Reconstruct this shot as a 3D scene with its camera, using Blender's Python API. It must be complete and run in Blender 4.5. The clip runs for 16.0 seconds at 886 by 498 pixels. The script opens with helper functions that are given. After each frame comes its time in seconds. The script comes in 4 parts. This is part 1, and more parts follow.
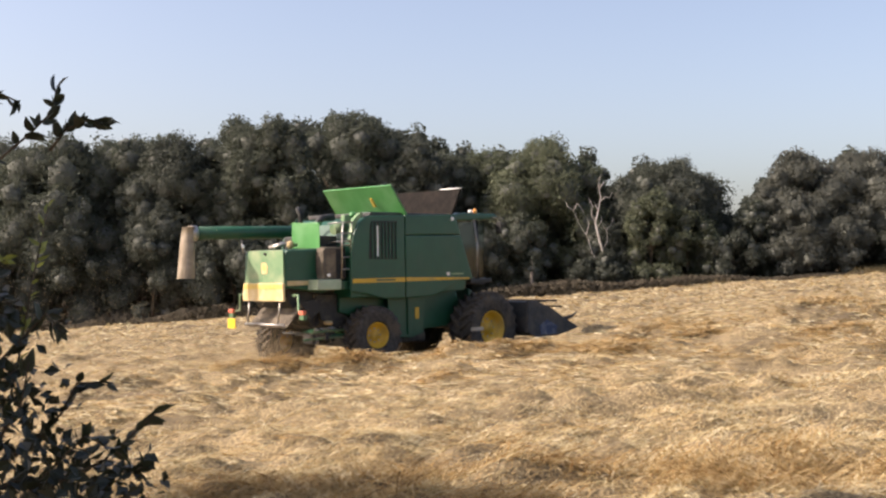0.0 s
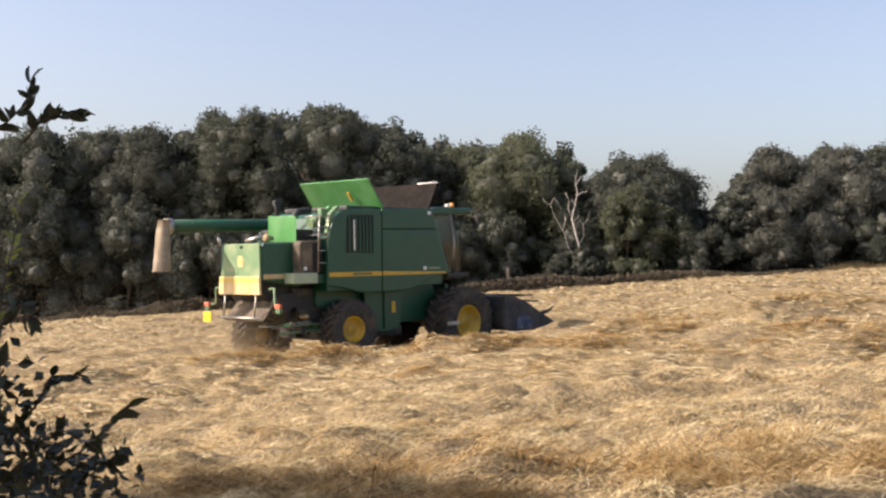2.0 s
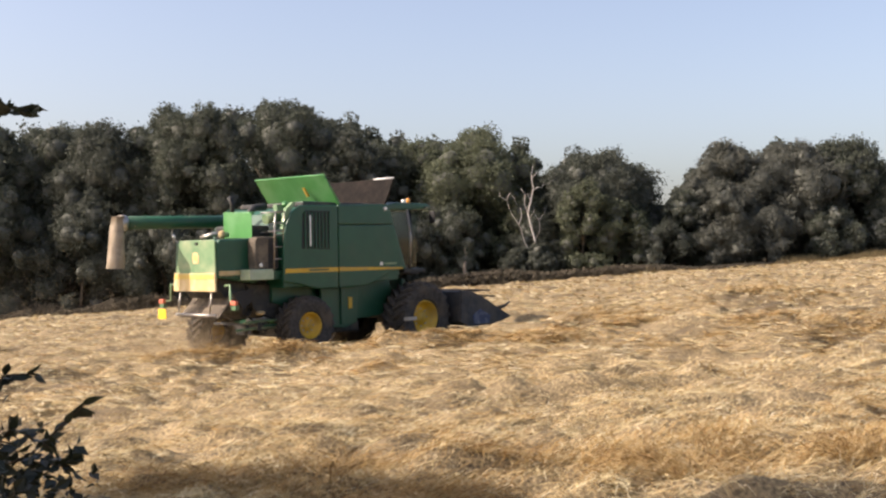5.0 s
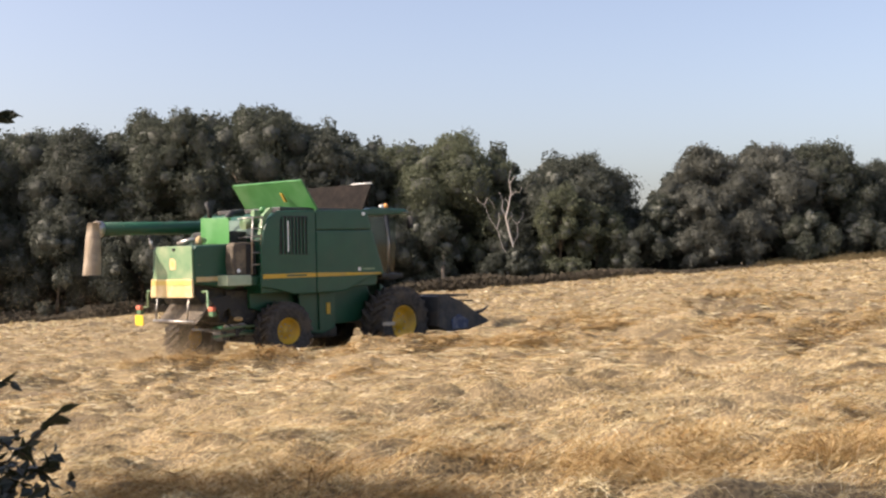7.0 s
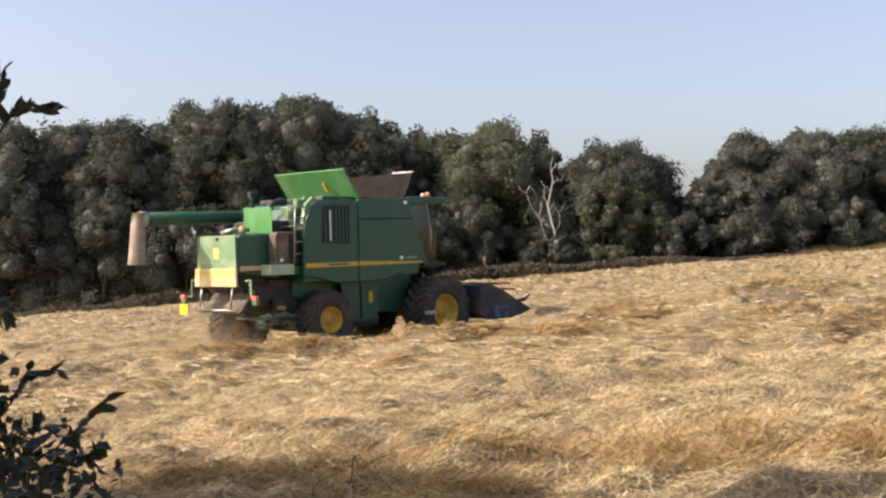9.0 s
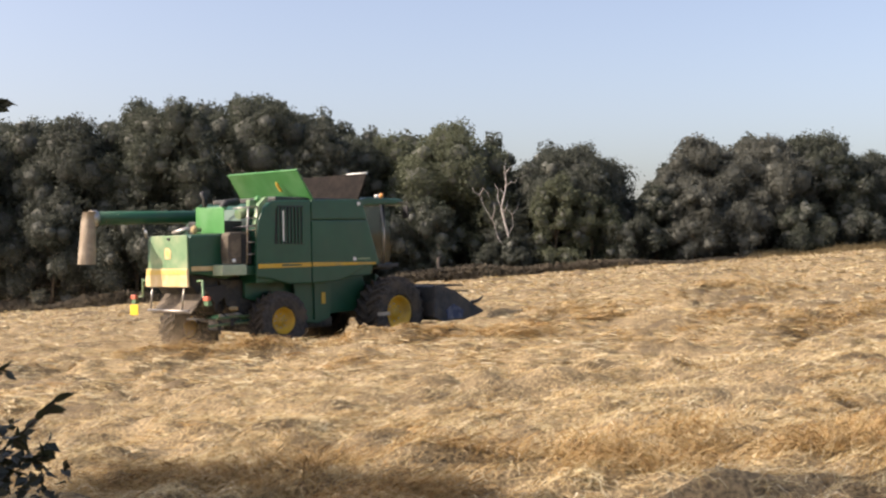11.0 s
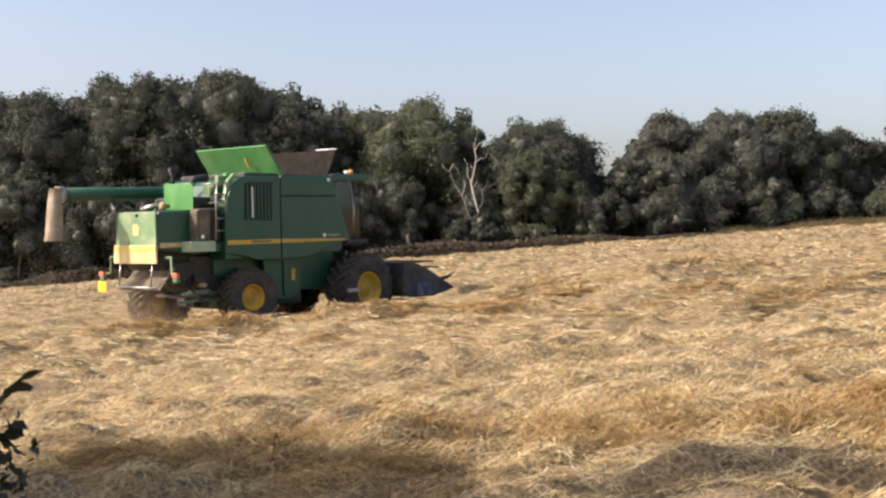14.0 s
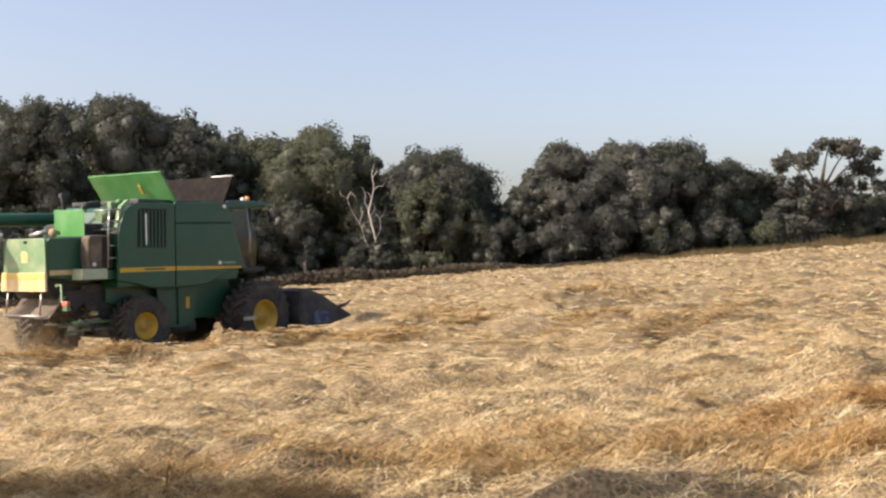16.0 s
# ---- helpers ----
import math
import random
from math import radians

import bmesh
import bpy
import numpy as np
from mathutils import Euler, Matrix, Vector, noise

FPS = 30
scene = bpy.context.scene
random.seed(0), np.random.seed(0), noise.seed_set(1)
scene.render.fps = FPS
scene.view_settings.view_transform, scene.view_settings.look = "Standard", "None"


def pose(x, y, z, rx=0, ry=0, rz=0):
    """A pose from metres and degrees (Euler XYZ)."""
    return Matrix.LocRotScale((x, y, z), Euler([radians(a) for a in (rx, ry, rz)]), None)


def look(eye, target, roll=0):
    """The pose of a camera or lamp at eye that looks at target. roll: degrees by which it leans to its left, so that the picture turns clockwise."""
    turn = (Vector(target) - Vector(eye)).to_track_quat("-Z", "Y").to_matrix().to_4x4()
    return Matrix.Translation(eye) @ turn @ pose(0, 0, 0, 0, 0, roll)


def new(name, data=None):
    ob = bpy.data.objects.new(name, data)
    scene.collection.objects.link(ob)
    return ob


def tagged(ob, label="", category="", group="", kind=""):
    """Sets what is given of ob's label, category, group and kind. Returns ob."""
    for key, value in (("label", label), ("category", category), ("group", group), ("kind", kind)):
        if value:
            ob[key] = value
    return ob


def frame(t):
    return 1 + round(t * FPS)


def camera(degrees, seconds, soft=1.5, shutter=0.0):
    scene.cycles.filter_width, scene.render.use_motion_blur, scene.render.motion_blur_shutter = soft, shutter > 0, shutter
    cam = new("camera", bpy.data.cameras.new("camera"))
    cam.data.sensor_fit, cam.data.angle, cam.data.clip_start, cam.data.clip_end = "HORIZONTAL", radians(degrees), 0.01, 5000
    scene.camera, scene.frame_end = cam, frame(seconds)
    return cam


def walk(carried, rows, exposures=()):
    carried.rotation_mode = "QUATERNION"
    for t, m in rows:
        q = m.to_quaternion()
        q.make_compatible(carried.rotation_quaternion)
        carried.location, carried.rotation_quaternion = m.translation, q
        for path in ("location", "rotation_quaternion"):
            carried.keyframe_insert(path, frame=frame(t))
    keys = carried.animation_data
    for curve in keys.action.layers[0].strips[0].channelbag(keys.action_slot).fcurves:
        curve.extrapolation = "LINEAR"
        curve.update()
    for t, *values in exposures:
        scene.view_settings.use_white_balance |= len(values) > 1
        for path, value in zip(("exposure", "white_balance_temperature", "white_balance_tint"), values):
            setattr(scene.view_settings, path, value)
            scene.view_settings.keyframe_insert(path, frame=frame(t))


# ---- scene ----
# ---------- camera: held in one spot beside the hedge, turning with the harvester ----------
EYE = 1.97
cam = camera(40, 16.0, soft=2.4)
TURNS = [  # seconds, yaw, pitch, roll in degrees
    (0.0, .766, 1.093, .058), (0.5, .25, 1.343, .02), (1.0, .891, .918, .197), (1.5, 1.218, 1.138, .224),
    (2.0, -.328, .822, .315), (2.5, -1.482, .564, .512), (3.0, -.472, .738, .206), (3.5, 0, 0, 0),
    (4.0, -.899, -.257, .277), (4.5, -2.342, .123, .005), (4.7, -2.34, .56, 0), (6.8, -3.3, .72, -.2), (7.0, -3.408, .842, -.255),
    (7.5, -3.596, 1.104, -.434), (8.0, -2.621, 1.021, -.258), (8.5, -2.007, -.054, -.25), (9.0, -1.436, .313, -.473),
    (9.5, -2.2, -.04, -.575), (9.7, -3.4, .4, -.4), (11.8, -3.55, .27, 0), (12.0, -3.194, .182, .023), (12.5, -3.169, .843, -.141),
    (13.0, -4.433, .439, -.071), (13.5, -4.777, -.066, -.142), (14.0, -5.042, -.751, -.181), (14.5, -6.172, -.742, -.187),
    (15.0, -7.024, -.174, -.138), (15.5, -7.77, -.784, .049), (16.0, -9.864, .548, -.078)]


def turned(yaw, pitch, roll):
    a, b = radians(yaw), radians(pitch)
    ahead = (-math.sin(a) * math.cos(b), math.cos(a) * math.cos(b), EYE + math.sin(b))
    return look((0, 0, EYE), ahead, roll)


walk(cam, [(t, turned(*row)) for t, *row in TURNS], exposures=[(0, 0.72, 6700, 19)])

# ---------- light: low afternoon sun from behind the camera's left ----------
SUN_WAY, SUN_HIGH = Vector((-0.98, -0.13, 0)).normalized(), radians(36)
to_sun = Vector((SUN_WAY.x * math.cos(SUN_HIGH), SUN_WAY.y * math.cos(SUN_HIGH), math.sin(SUN_HIGH)))
sun = new("sun", bpy.data.lights.new("sun", "SUN"))
sun.data.energy, sun.data.angle, sun.data.color = 4.5, radians(0.6), (1.0, 0.89, 0.75)
sun.matrix_world = look(to_sun * 200, (0, 0, 0))
world = bpy.data.worlds.new("sky")
scene.world = world
world.use_nodes = True
wn = world.node_tree.nodes
sky = wn.new("ShaderNodeTexSky")
sky.sky_type, sky.sun_disc = "NISHITA", False
sky.sun_elevation, sky.sun_rotation = SUN_HIGH, math.atan2(to_sun.x, to_sun.y)
sky.air_density, sky.dust_density, sky.ozone_density = .9, 3.2, .5
wn["Background"].inputs["Strength"].default_value = 0.14
haze = wn.new("ShaderNodeHueSaturation")  # a hazy, dusty sky
haze.inputs["Saturation"].default_value = .92
world.node_tree.links.new(sky.outputs[0], haze.inputs["Color"])
world.node_tree.links.new(haze.outputs[0], wn["Background"].inputs["Color"])


# ---------- materials ----------
def material(name, a, b, rough=0.6, grain=8.0, bump=0.2, metal=0.0, stain=None, stain_scale=0.6, island=0.0, coat=0.0, through_light=0.0, objects=0.0, depth=0.01, gloss=None):
    """Two colours mixed by fine noise, an optional third in broad stains; island/objects: how far single pieces vary."""
    m = bpy.data.materials.new(name)
    m.use_nodes = True
    n, link = m.node_tree.nodes, m.node_tree.links.new
    p = n["Principled BSDF"]
    tc = n.new("ShaderNodeTexCoord")
    fine = n.new("ShaderNodeTexNoise")
    fine.inputs["Scale"].default_value, fine.inputs["Detail"].default_value = grain, 6
    link(tc.outputs["Object"], fine.inputs["Vector"])
    ramp = n.new("ShaderNodeValToRGB")
    ramp.color_ramp.elements[0].position, ramp.color_ramp.elements[1].position = 0.32, 0.68
    ramp.color_ramp.elements[0].color, ramp.color_ramp.elements[1].color = (*a, 1), (*b, 1)
    link(fine.outputs["Fac"], ramp.inputs["Fac"])
    colour = ramp.outputs["Color"]
    if stain:
        broad = n.new("ShaderNodeTexNoise")
        broad.inputs["Scale"].default_value, broad.inputs["Detail"].default_value = stain_scale, 4
        link(tc.outputs["Object"], broad.inputs["Vector"])
        r2 = n.new("ShaderNodeValToRGB")
        r2.color_ramp.elements[0].position, r2.color_ramp.elements[1].position = 0.48, 0.72
        link(broad.outputs["Fac"], r2.inputs["Fac"])
        mix = n.new("ShaderNodeMix")
        mix.data_type = "RGBA"
        link(r2.outputs["Color"], mix.inputs[0])
        link(colour, mix.inputs[6])
        mix.inputs[7].default_value = (*stain, 1)
        colour = mix.outputs[2]
    for amount, kind in ((island, "i"), (objects, "o")):
        if amount:
            src = n.new("ShaderNodeNewGeometry" if kind == "i" else "ShaderNodeObjectInfo")
            hsv = n.new("ShaderNodeHueSaturation")
            mr = n.new("ShaderNodeMapRange")
            mr.inputs["To Min"].default_value, mr.inputs["To Max"].default_value = 1 - amount, 1 + amount
            link(src.outputs["Random Per Island" if kind == "i" else "Random"], mr.inputs["Value"])
            link(mr.outputs[0], hsv.inputs["Value"])
            link(colour, hsv.inputs["Color"])
            colour = hsv.outputs["Color"]
    link(colour, p.inputs["Base Color"])
    p.inputs["Roughness"].default_value, p.inputs["Metallic"].default_value = rough, metal
    p.inputs["Coat Weight"].default_value = coat
    if rough >= .8:
        p.inputs["Specular IOR Level"].default_value = .15
    if gloss is not None:
        p.inputs["Specular IOR Level"].default_value = gloss
    if bump:
        b_node = n.new("ShaderNodeBump")
        b_node.inputs["Strength"].default_value, b_node.inputs["Distance"].default_value = bump, depth
        link(fine.outputs["Fac"], b_node.inputs["Height"])
        link(b_node.outputs["Normal"], p.inputs["Normal"])
    if through_light:
        tr = n.new("ShaderNodeBsdfTranslucent")
        link(colour, tr.inputs["Color"])
        mx = n.new("ShaderNodeMixShader")
        mx.inputs[0].default_value = through_light
        link(p.outputs[0], mx.inputs[1])
        link(tr.outputs[0], mx.inputs[2])
        link(mx.outputs[0], n["Material Output"].inputs["Surface"])
    return m


def straw_material(name="straw", shade=1.0):
    """Dry straw: every stalk takes its own tint between bleached, golden and brown."""
    m = material(name, (.5, .36, .16), (.62, .47, .24), rough=.9, grain=3.0, bump=0, through_light=.12)
    n, link = m.node_tree.nodes, m.node_tree.links.new
    geo = n.new("ShaderNodeNewGeometry")
    ramp = n.new("ShaderNodeValToRGB")
    e = ramp.color_ramp.elements
    for pos, c in ((0, (.12, .09, .05)), (.2, (.4, .255, .1)), (.42, (.57, .455, .23)), (.62, (.52, .47, .31)), (.8, (.69, .57, .31)), (1, (.8, .74, .54))):
        k = e[0] if pos == 0 else e[len(e) - 1] if pos == 1 else e.new(pos)
        k.color = (c[0] * shade, c[1] * shade ** 1.6, c[2] * shade ** 2.4, 1)
    link(geo.outputs["Random Per Island"], ramp.inputs["Fac"])
    # brown patches: clump tint, and the shade of crevices put into the colour
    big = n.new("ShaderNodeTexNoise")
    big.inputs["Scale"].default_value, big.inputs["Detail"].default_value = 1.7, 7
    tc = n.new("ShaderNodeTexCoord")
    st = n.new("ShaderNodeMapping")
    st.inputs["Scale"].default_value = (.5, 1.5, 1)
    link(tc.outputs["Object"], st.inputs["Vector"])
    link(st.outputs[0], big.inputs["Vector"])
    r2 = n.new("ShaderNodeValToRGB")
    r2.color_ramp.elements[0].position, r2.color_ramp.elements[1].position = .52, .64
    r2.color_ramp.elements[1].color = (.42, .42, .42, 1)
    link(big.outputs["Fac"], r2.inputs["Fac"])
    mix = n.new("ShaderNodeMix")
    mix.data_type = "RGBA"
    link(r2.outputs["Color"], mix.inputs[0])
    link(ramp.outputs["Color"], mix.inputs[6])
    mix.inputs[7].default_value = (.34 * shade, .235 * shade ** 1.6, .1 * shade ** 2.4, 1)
    for node in list(n):
        if node.type in {"BSDF_PRINCIPLED", "BSDF_TRANSLUCENT"}:
            link(mix.outputs[2], node.inputs[0])
    return m


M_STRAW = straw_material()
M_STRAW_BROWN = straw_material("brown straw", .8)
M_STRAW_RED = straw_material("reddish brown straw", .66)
M_SOIL = material("straw covered soil", (.1, .078, .05), (.4, .31, .17), rough=.9, grain=26, bump=.6, stain=(.1, .078, .05), stain_scale=.5, depth=.05)
M_DRYGRASS = material("dry grass", (.17, .13, .065), (.3, .235, .12), rough=.8, grain=2, bump=0, island=.35, through_light=.2)
M_LEAF = material("oak leaves", (.068, .078, .058), (.094, .107, .078), rough=.8, grain=.35, bump=0, island=.1, through_light=.42, gloss=.25)
M_LEAF_LIGHT = material("light leaves", (.1, .113, .07), (.124, .14, .088), rough=.8, grain=.35, bump=0, island=.1, through_light=.4, gloss=.25)
M_LEAF_GREY = material("grey green leaves", (.1, .106, .088), (.124, .13, .108), rough=.8, grain=.35, bump=0, island=.1, through_light=.4, gloss=.25)
M_LEAF_DARK = material("dark leaves", (.064, .073, .057), (.088, .098, .076), rough=.8, grain=.35, bump=0, island=.1, through_light=.4, gloss=.25)
# lighter than the leaves: haze over the dark gaps put into the colour
M_CORE = material("inner foliage", (.1, .106, .092), (.12, .126, .108), rough=.8, grain=1.5, bump=.4, depth=.1)
M_BARK = material("bark", (.07, .055, .04), (.16, .13, .095), rough=.9, grain=9, bump=.6)
M_PALEBARK = material("pale bark", (.16, .13, .1), (.26, .22, .17), rough=.85, grain=9, bump=.5)
M_DEAD = material("bleached dead wood", (.32, .3, .275), (.46, .435, .4), rough=.8, grain=9, bump=.4)
# dark brown stands in for the band of shade under the trees
M_VERGE = material("shade-dark verge leaves", (.07, .06, .042), (.1, .085, .06), rough=.85, grain=2, bump=0, island=.12, through_light=.2)
# near-black green: the hedge's shade on the bush put into its colour
M_BUSHLEAF = material("shaded bush leaves", (.016, .022, .011), (.034, .043, .02), rough=.45, grain=14, bump=.25, objects=.35, through_light=.2)
# yellow-green leaves: sun on the top twigs put into their colour
M_BUSHSUNLIT = material("sunlit yellow leaves", (.16, .2, .04), (.28, .3, .07), rough=.45, grain=14, bump=.2, objects=.3, through_light=.35)
M_TWIG = material("twig bark", (.05, .04, .03), (.1, .08, .055), rough=.8, grain=30, bump=.4)
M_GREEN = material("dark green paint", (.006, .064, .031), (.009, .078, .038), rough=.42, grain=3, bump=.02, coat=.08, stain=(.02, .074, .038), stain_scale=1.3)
M_GREEN_DUSTY = material("dusty green paint", (.05, .13, .06), (.09, .17, .08), rough=.6, grain=6, bump=.05, stain=(.2, .22, .12), stain_scale=2)
# lighter greens for the covers and rear door: sunlight put into the colour
M_GREEN_BRIGHT = material("sunlit green paint", (.05, .205, .052), (.064, .24, .066), rough=.4, grain=3, bump=.02, stain=(.1, .26, .1), stain_scale=1.5)
M_GREEN_PALE = material("sunlit pale green", (.11, .22, .105), (.17, .275, .14), rough=.55, grain=4, bump=.04, stain=(.28, .33, .19), stain_scale=2.2)
M_YELLOW = material("yellow paint", (.58, .34, .018), (.66, .41, .03), rough=.45, grain=6, bump=.03, stain=(.42, .29, .08), stain_scale=3)
M_YELLOW_DUST = material("dusty yellow paint", (.52, .38, .17), (.6, .46, .22), rough=.6, grain=5, bump=.04, stain=(.68, .55, .33), stain_scale=3)
M_PLATE_DUSTY = material("worn yellow band", (.56, .4, .09), (.63, .47, .14), rough=.6, grain=5, bump=.03)
M_PLATE = material("reflective yellow", (.72, .47, .015), (.8, .54, .025), rough=.4, grain=10, bump=0)
M_RUBBER = material("dusty tyre rubber", (.04, .037, .034), (.085, .077, .068), rough=.85, grain=12, bump=.3, stain=(.11, .09, .065), stain_scale=2.5)
M_DARK = material("grimy dark steel", (.012, .013, .013), (.03, .03, .028), rough=.6, grain=12, bump=.2, stain=(.07, .06, .045), stain_scale=3)
M_STEEL = material("worn steel", (.3, .29, .27), (.45, .43, .4), rough=.4, grain=15, bump=.1, metal=.8, stain=(.3, .24, .16), stain_scale=4)
M_HEADER = material("worn grey header steel", (.026, .028, .03), (.048, .05, .053), rough=.75, grain=9, bump=.15, stain=(.09, .078, .06), stain_scale=2)
M_BLUE = material("scuffed blue skid", (.02, .036, .085), (.035, .055, .12), rough=.5, grain=8, bump=.1, stain=(.2, .22, .26), stain_scale=4)
M_SCREEN = material("chaff caked screen", (.09, .077, .06), (.15, .127, .098), rough=.9, grain=25, bump=.5, stain=(.28, .23, .16), stain_scale=3)
M_CANVAS = material("dusty rubber chute", (.24, .2, .15), (.36, .31, .235), rough=.8, grain=6, bump=.3, stain=(.2, .16, .11), stain_scale=3)
# step box: the sun it catches is put into a paler green
M_GREEN_BOX = material("sunlit mint green paint", (.3, .4, .26), (.4, .48, .33), rough=.55, grain=6, bump=.03, stain=(.42, .43, .32), stain_scale=3)
M_RED = material("red lens", (.5, .13, .08), (.6, .17, .1), rough=.25, grain=20, bump=0)
M_ORANGE = material("amber beacon", (.75, .3, .06), (.85, .4, .1), rough=.25, grain=20, bump=0)
M_WHITE = material("white lamp glass", (.75, .75, .72), (.85, .85, .8), rough=.2, grain=20, bump=0)
M_BLACK = material("matt black", (.01, .01, .01), (.018, .018, .018), rough=.6, grain=12, bump=.1)
# near-black brown for the front and left tank covers
M_COVER_DARK = material("very dark brown cover", (.009, .008, .007), (.018, .015, .013), rough=.95, grain=9, bump=.3, stain=(.028, .022, .018), stain_scale=3)
M_CHAFF = material("airborne chaff", (.46, .37, .24), (.56, .46, .31), rough=.95, grain=6, bump=0, through_light=.45)
M_TAN = material("straw dust", (.36, .27, .14), (.5, .39, .22), rough=.95, grain=14, bump=.5)


def glass_material():
    m = bpy.data.materials.new("tinted cab glass")
    m.use_nodes = True
    p = m.node_tree.nodes["Principled BSDF"]
    p.inputs["Base Color"].default_value = (.36, .46, .46, 1)
    p.inputs["Roughness"].default_value, p.inputs["Transmission Weight"].default_value = .03, 1.0
    return m


M_GLASS = glass_material()


# ---------- mesh tools ----------
def part(name, bm, mat, parent=None, label=""):
    me = bpy.data.meshes.new(name)
    bm.to_mesh(me)
    bm.free()
    me.materials.append(mat)
    ob = new(name, me)
    if parent:
        ob.parent = parent
    return tagged(ob, label)


def thing(name, label, category, where=None, group="", kind=""):
    ob = new(name)
    if where is not None:
        ob.matrix_world = where
    return tagged(ob, label, category, group, kind)


def soften(bm, width, angle=35):
    edges = [e for e in bm.edges if e.is_manifold and e.calc_face_angle(0) > radians(angle)]
    if width and edges:
        bmesh.ops.bevel(bm, geom=edges, offset=width, segments=2, profile=.6, affect="EDGES", clamp_overlap=True)
    return bm


def block(x0, x1, y0, y1, z0, z1, bevel=.02, bm=None):
    out = bm or bmesh.new()
    b = bmesh.new()
    bmesh.ops.create_cube(b, size=1, matrix=Matrix.Translation(((x0 + x1) / 2, (y0 + y1) / 2, (z0 + z1) / 2)) @ Matrix.Diagonal((x1 - x0, y1 - y0, z1 - z0, 1)))
    soften(b, bevel)
    return join(out, b)


def join(out, b):
    me = bpy.data.meshes.new("scratch")
    b.to_mesh(me)
    b.free()
    out.from_mesh(me)
    bpy.data.meshes.remove(me)
    return out


def prism(profile, y0, y1, bevel=.02, axis="y", bm=None):
    """A profile, given across and up, drawn out along one axis (y: profile in x and z; x: in y and z)."""
    out, b = bm or bmesh.new(), bmesh.new()
    put = (lambda p, d: (p[0], d, p[1])) if axis == "y" else (lambda p, d: (d, p[0], p[1]))
    lo = [b.verts.new(put(p, y0)) for p in profile]
    hi = [b.verts.new(put(p, y1)) for p in profile]
    b.faces.new(lo)
    b.faces.new(hi[::-1])
    for i in range(len(lo)):
        j = (i + 1) % len(lo)
        b.faces.new((lo[i], hi[i], hi[j], lo[j]))
    bmesh.ops.recalc_face_normals(b, faces=b.faces)
    soften(b, bevel)
    return join(out, b)


def tube(points, radii, seg=10, bm=None):
    """A round pipe or branch along points."""
    bm = bm or bmesh.new()
    pts = [Vector(p) for p in points]
    if not isinstance(radii, (list, tuple)):
        radii = [radii] * len(pts)
    rings, side = [], None
    for i, p in enumerate(pts):
        d = (pts[min(i + 1, len(pts) - 1)] - pts[max(i - 1, 0)]).normalized()
        if side is None:
            side = d.orthogonal().normalized()
        side = (side - d * side.dot(d)).normalized()
        up = d.cross(side)
        rings.append([bm.verts.new(p + (side * math.cos(a) + up * math.sin(a)) * radii[i]) for a in (2 * math.pi * k / seg for k in range(seg))])
    for a, b in zip(rings, rings[1:]):
        for k in range(seg):
            f = bm.faces.new((a[k], a[(k + 1) % seg], b[(k + 1) % seg], b[k]))
            f.smooth = True
    bm.faces.new(rings[0][::-1])
    bm.faces.new(rings[-1])
    return bm


def lathe(profile, seg=40, bm=None):
    """Spin (radius, y) pairs round the y axis."""
    bm = bm or bmesh.new()
    rings = [[bm.verts.new((r * math.cos(a), y, r * math.sin(a))) for a in (2 * math.pi * k / seg for k in range(seg))] for r, y in profile]
    for a, b in zip(rings, rings[1:]):
        for k in range(seg):
            f = bm.faces.new((a[k], a[(k + 1) % seg], b[(k + 1) % seg], b[k]))
            f.smooth = True
    return bm


def ball(centre, r, squash=1.0, seg=12, bm=None):
    out, b = bm or bmesh.new(), bmesh.new()
    bmesh.ops.create_uvsphere(b, u_segments=seg, v_segments=seg // 2 + 2, radius=r, matrix=Matrix.Translation(centre) @ Matrix.Diagonal((1, 1, squash, 1)))
    for f in b.faces:
        f.smooth = True
    return join(out, b)


def quick_mesh(name, verts, faces_n, per_face, mat, parent=None, smooth=False):
    """A mesh from numpy vertices whose faces all have per_face corners."""
    me = bpy.data.meshes.new(name)
    me.vertices.add(len(verts))
    me.vertices.foreach_set("co", np.asarray(verts, np.float32).ravel())
    idx = np.asarray(faces_n, np.int32)
    me.loops.add(idx.size)
    me.loops.foreach_set("vertex_index", idx.ravel())
    me.polygons.add(len(idx))
    me.polygons.foreach_set("loop_start", np.arange(len(idx), dtype=np.int32) * per_face)
    me.polygons.foreach_set("use_smooth", np.full(len(idx), smooth))
    me.update(calc_edges=True)
    me.validate()
    me.materials.append(mat)
    ob = new(name, me)
    if parent:
        ob.parent = parent
    return ob


rng = np.random.default_rng(7)
GRID = rng.random((256, 256))


def vnoise(x, y):
    """Smooth value noise between 0 and 1."""
    xi, yi = np.floor(x).astype(int), np.floor(y).astype(int)
    fx, fy = x - xi, y - yi
    fx, fy = fx * fx * (3 - 2 * fx), fy * fy * (3 - 2 * fy)
    g = lambda a, b: GRID[a % 256, b % 256]
    return (g(xi, yi) * (1 - fx) + g(xi + 1, yi) * fx) * (1 - fy) + (g(xi, yi + 1) * (1 - fx) + g(xi + 1, yi + 1) * fx) * fy


def step01(a, b, v):
    k = np.clip((v - a) / (b - a), 0, 1)
    return k * k * (3 - 2 * k)


# ---------- the lie of the land ----------
HEAD = radians(44.3)
AHEAD, LEFT = np.array((math.cos(HEAD), math.sin(HEAD))), np.array((-math.sin(HEAD), math.cos(HEAD)))
HARVESTER = np.array((-3.22, 32.05))  # under the middle of its rear axle
HARVESTER_Z = -0.30
EDGE = 77.0  # where the stubble ends and the wood begins
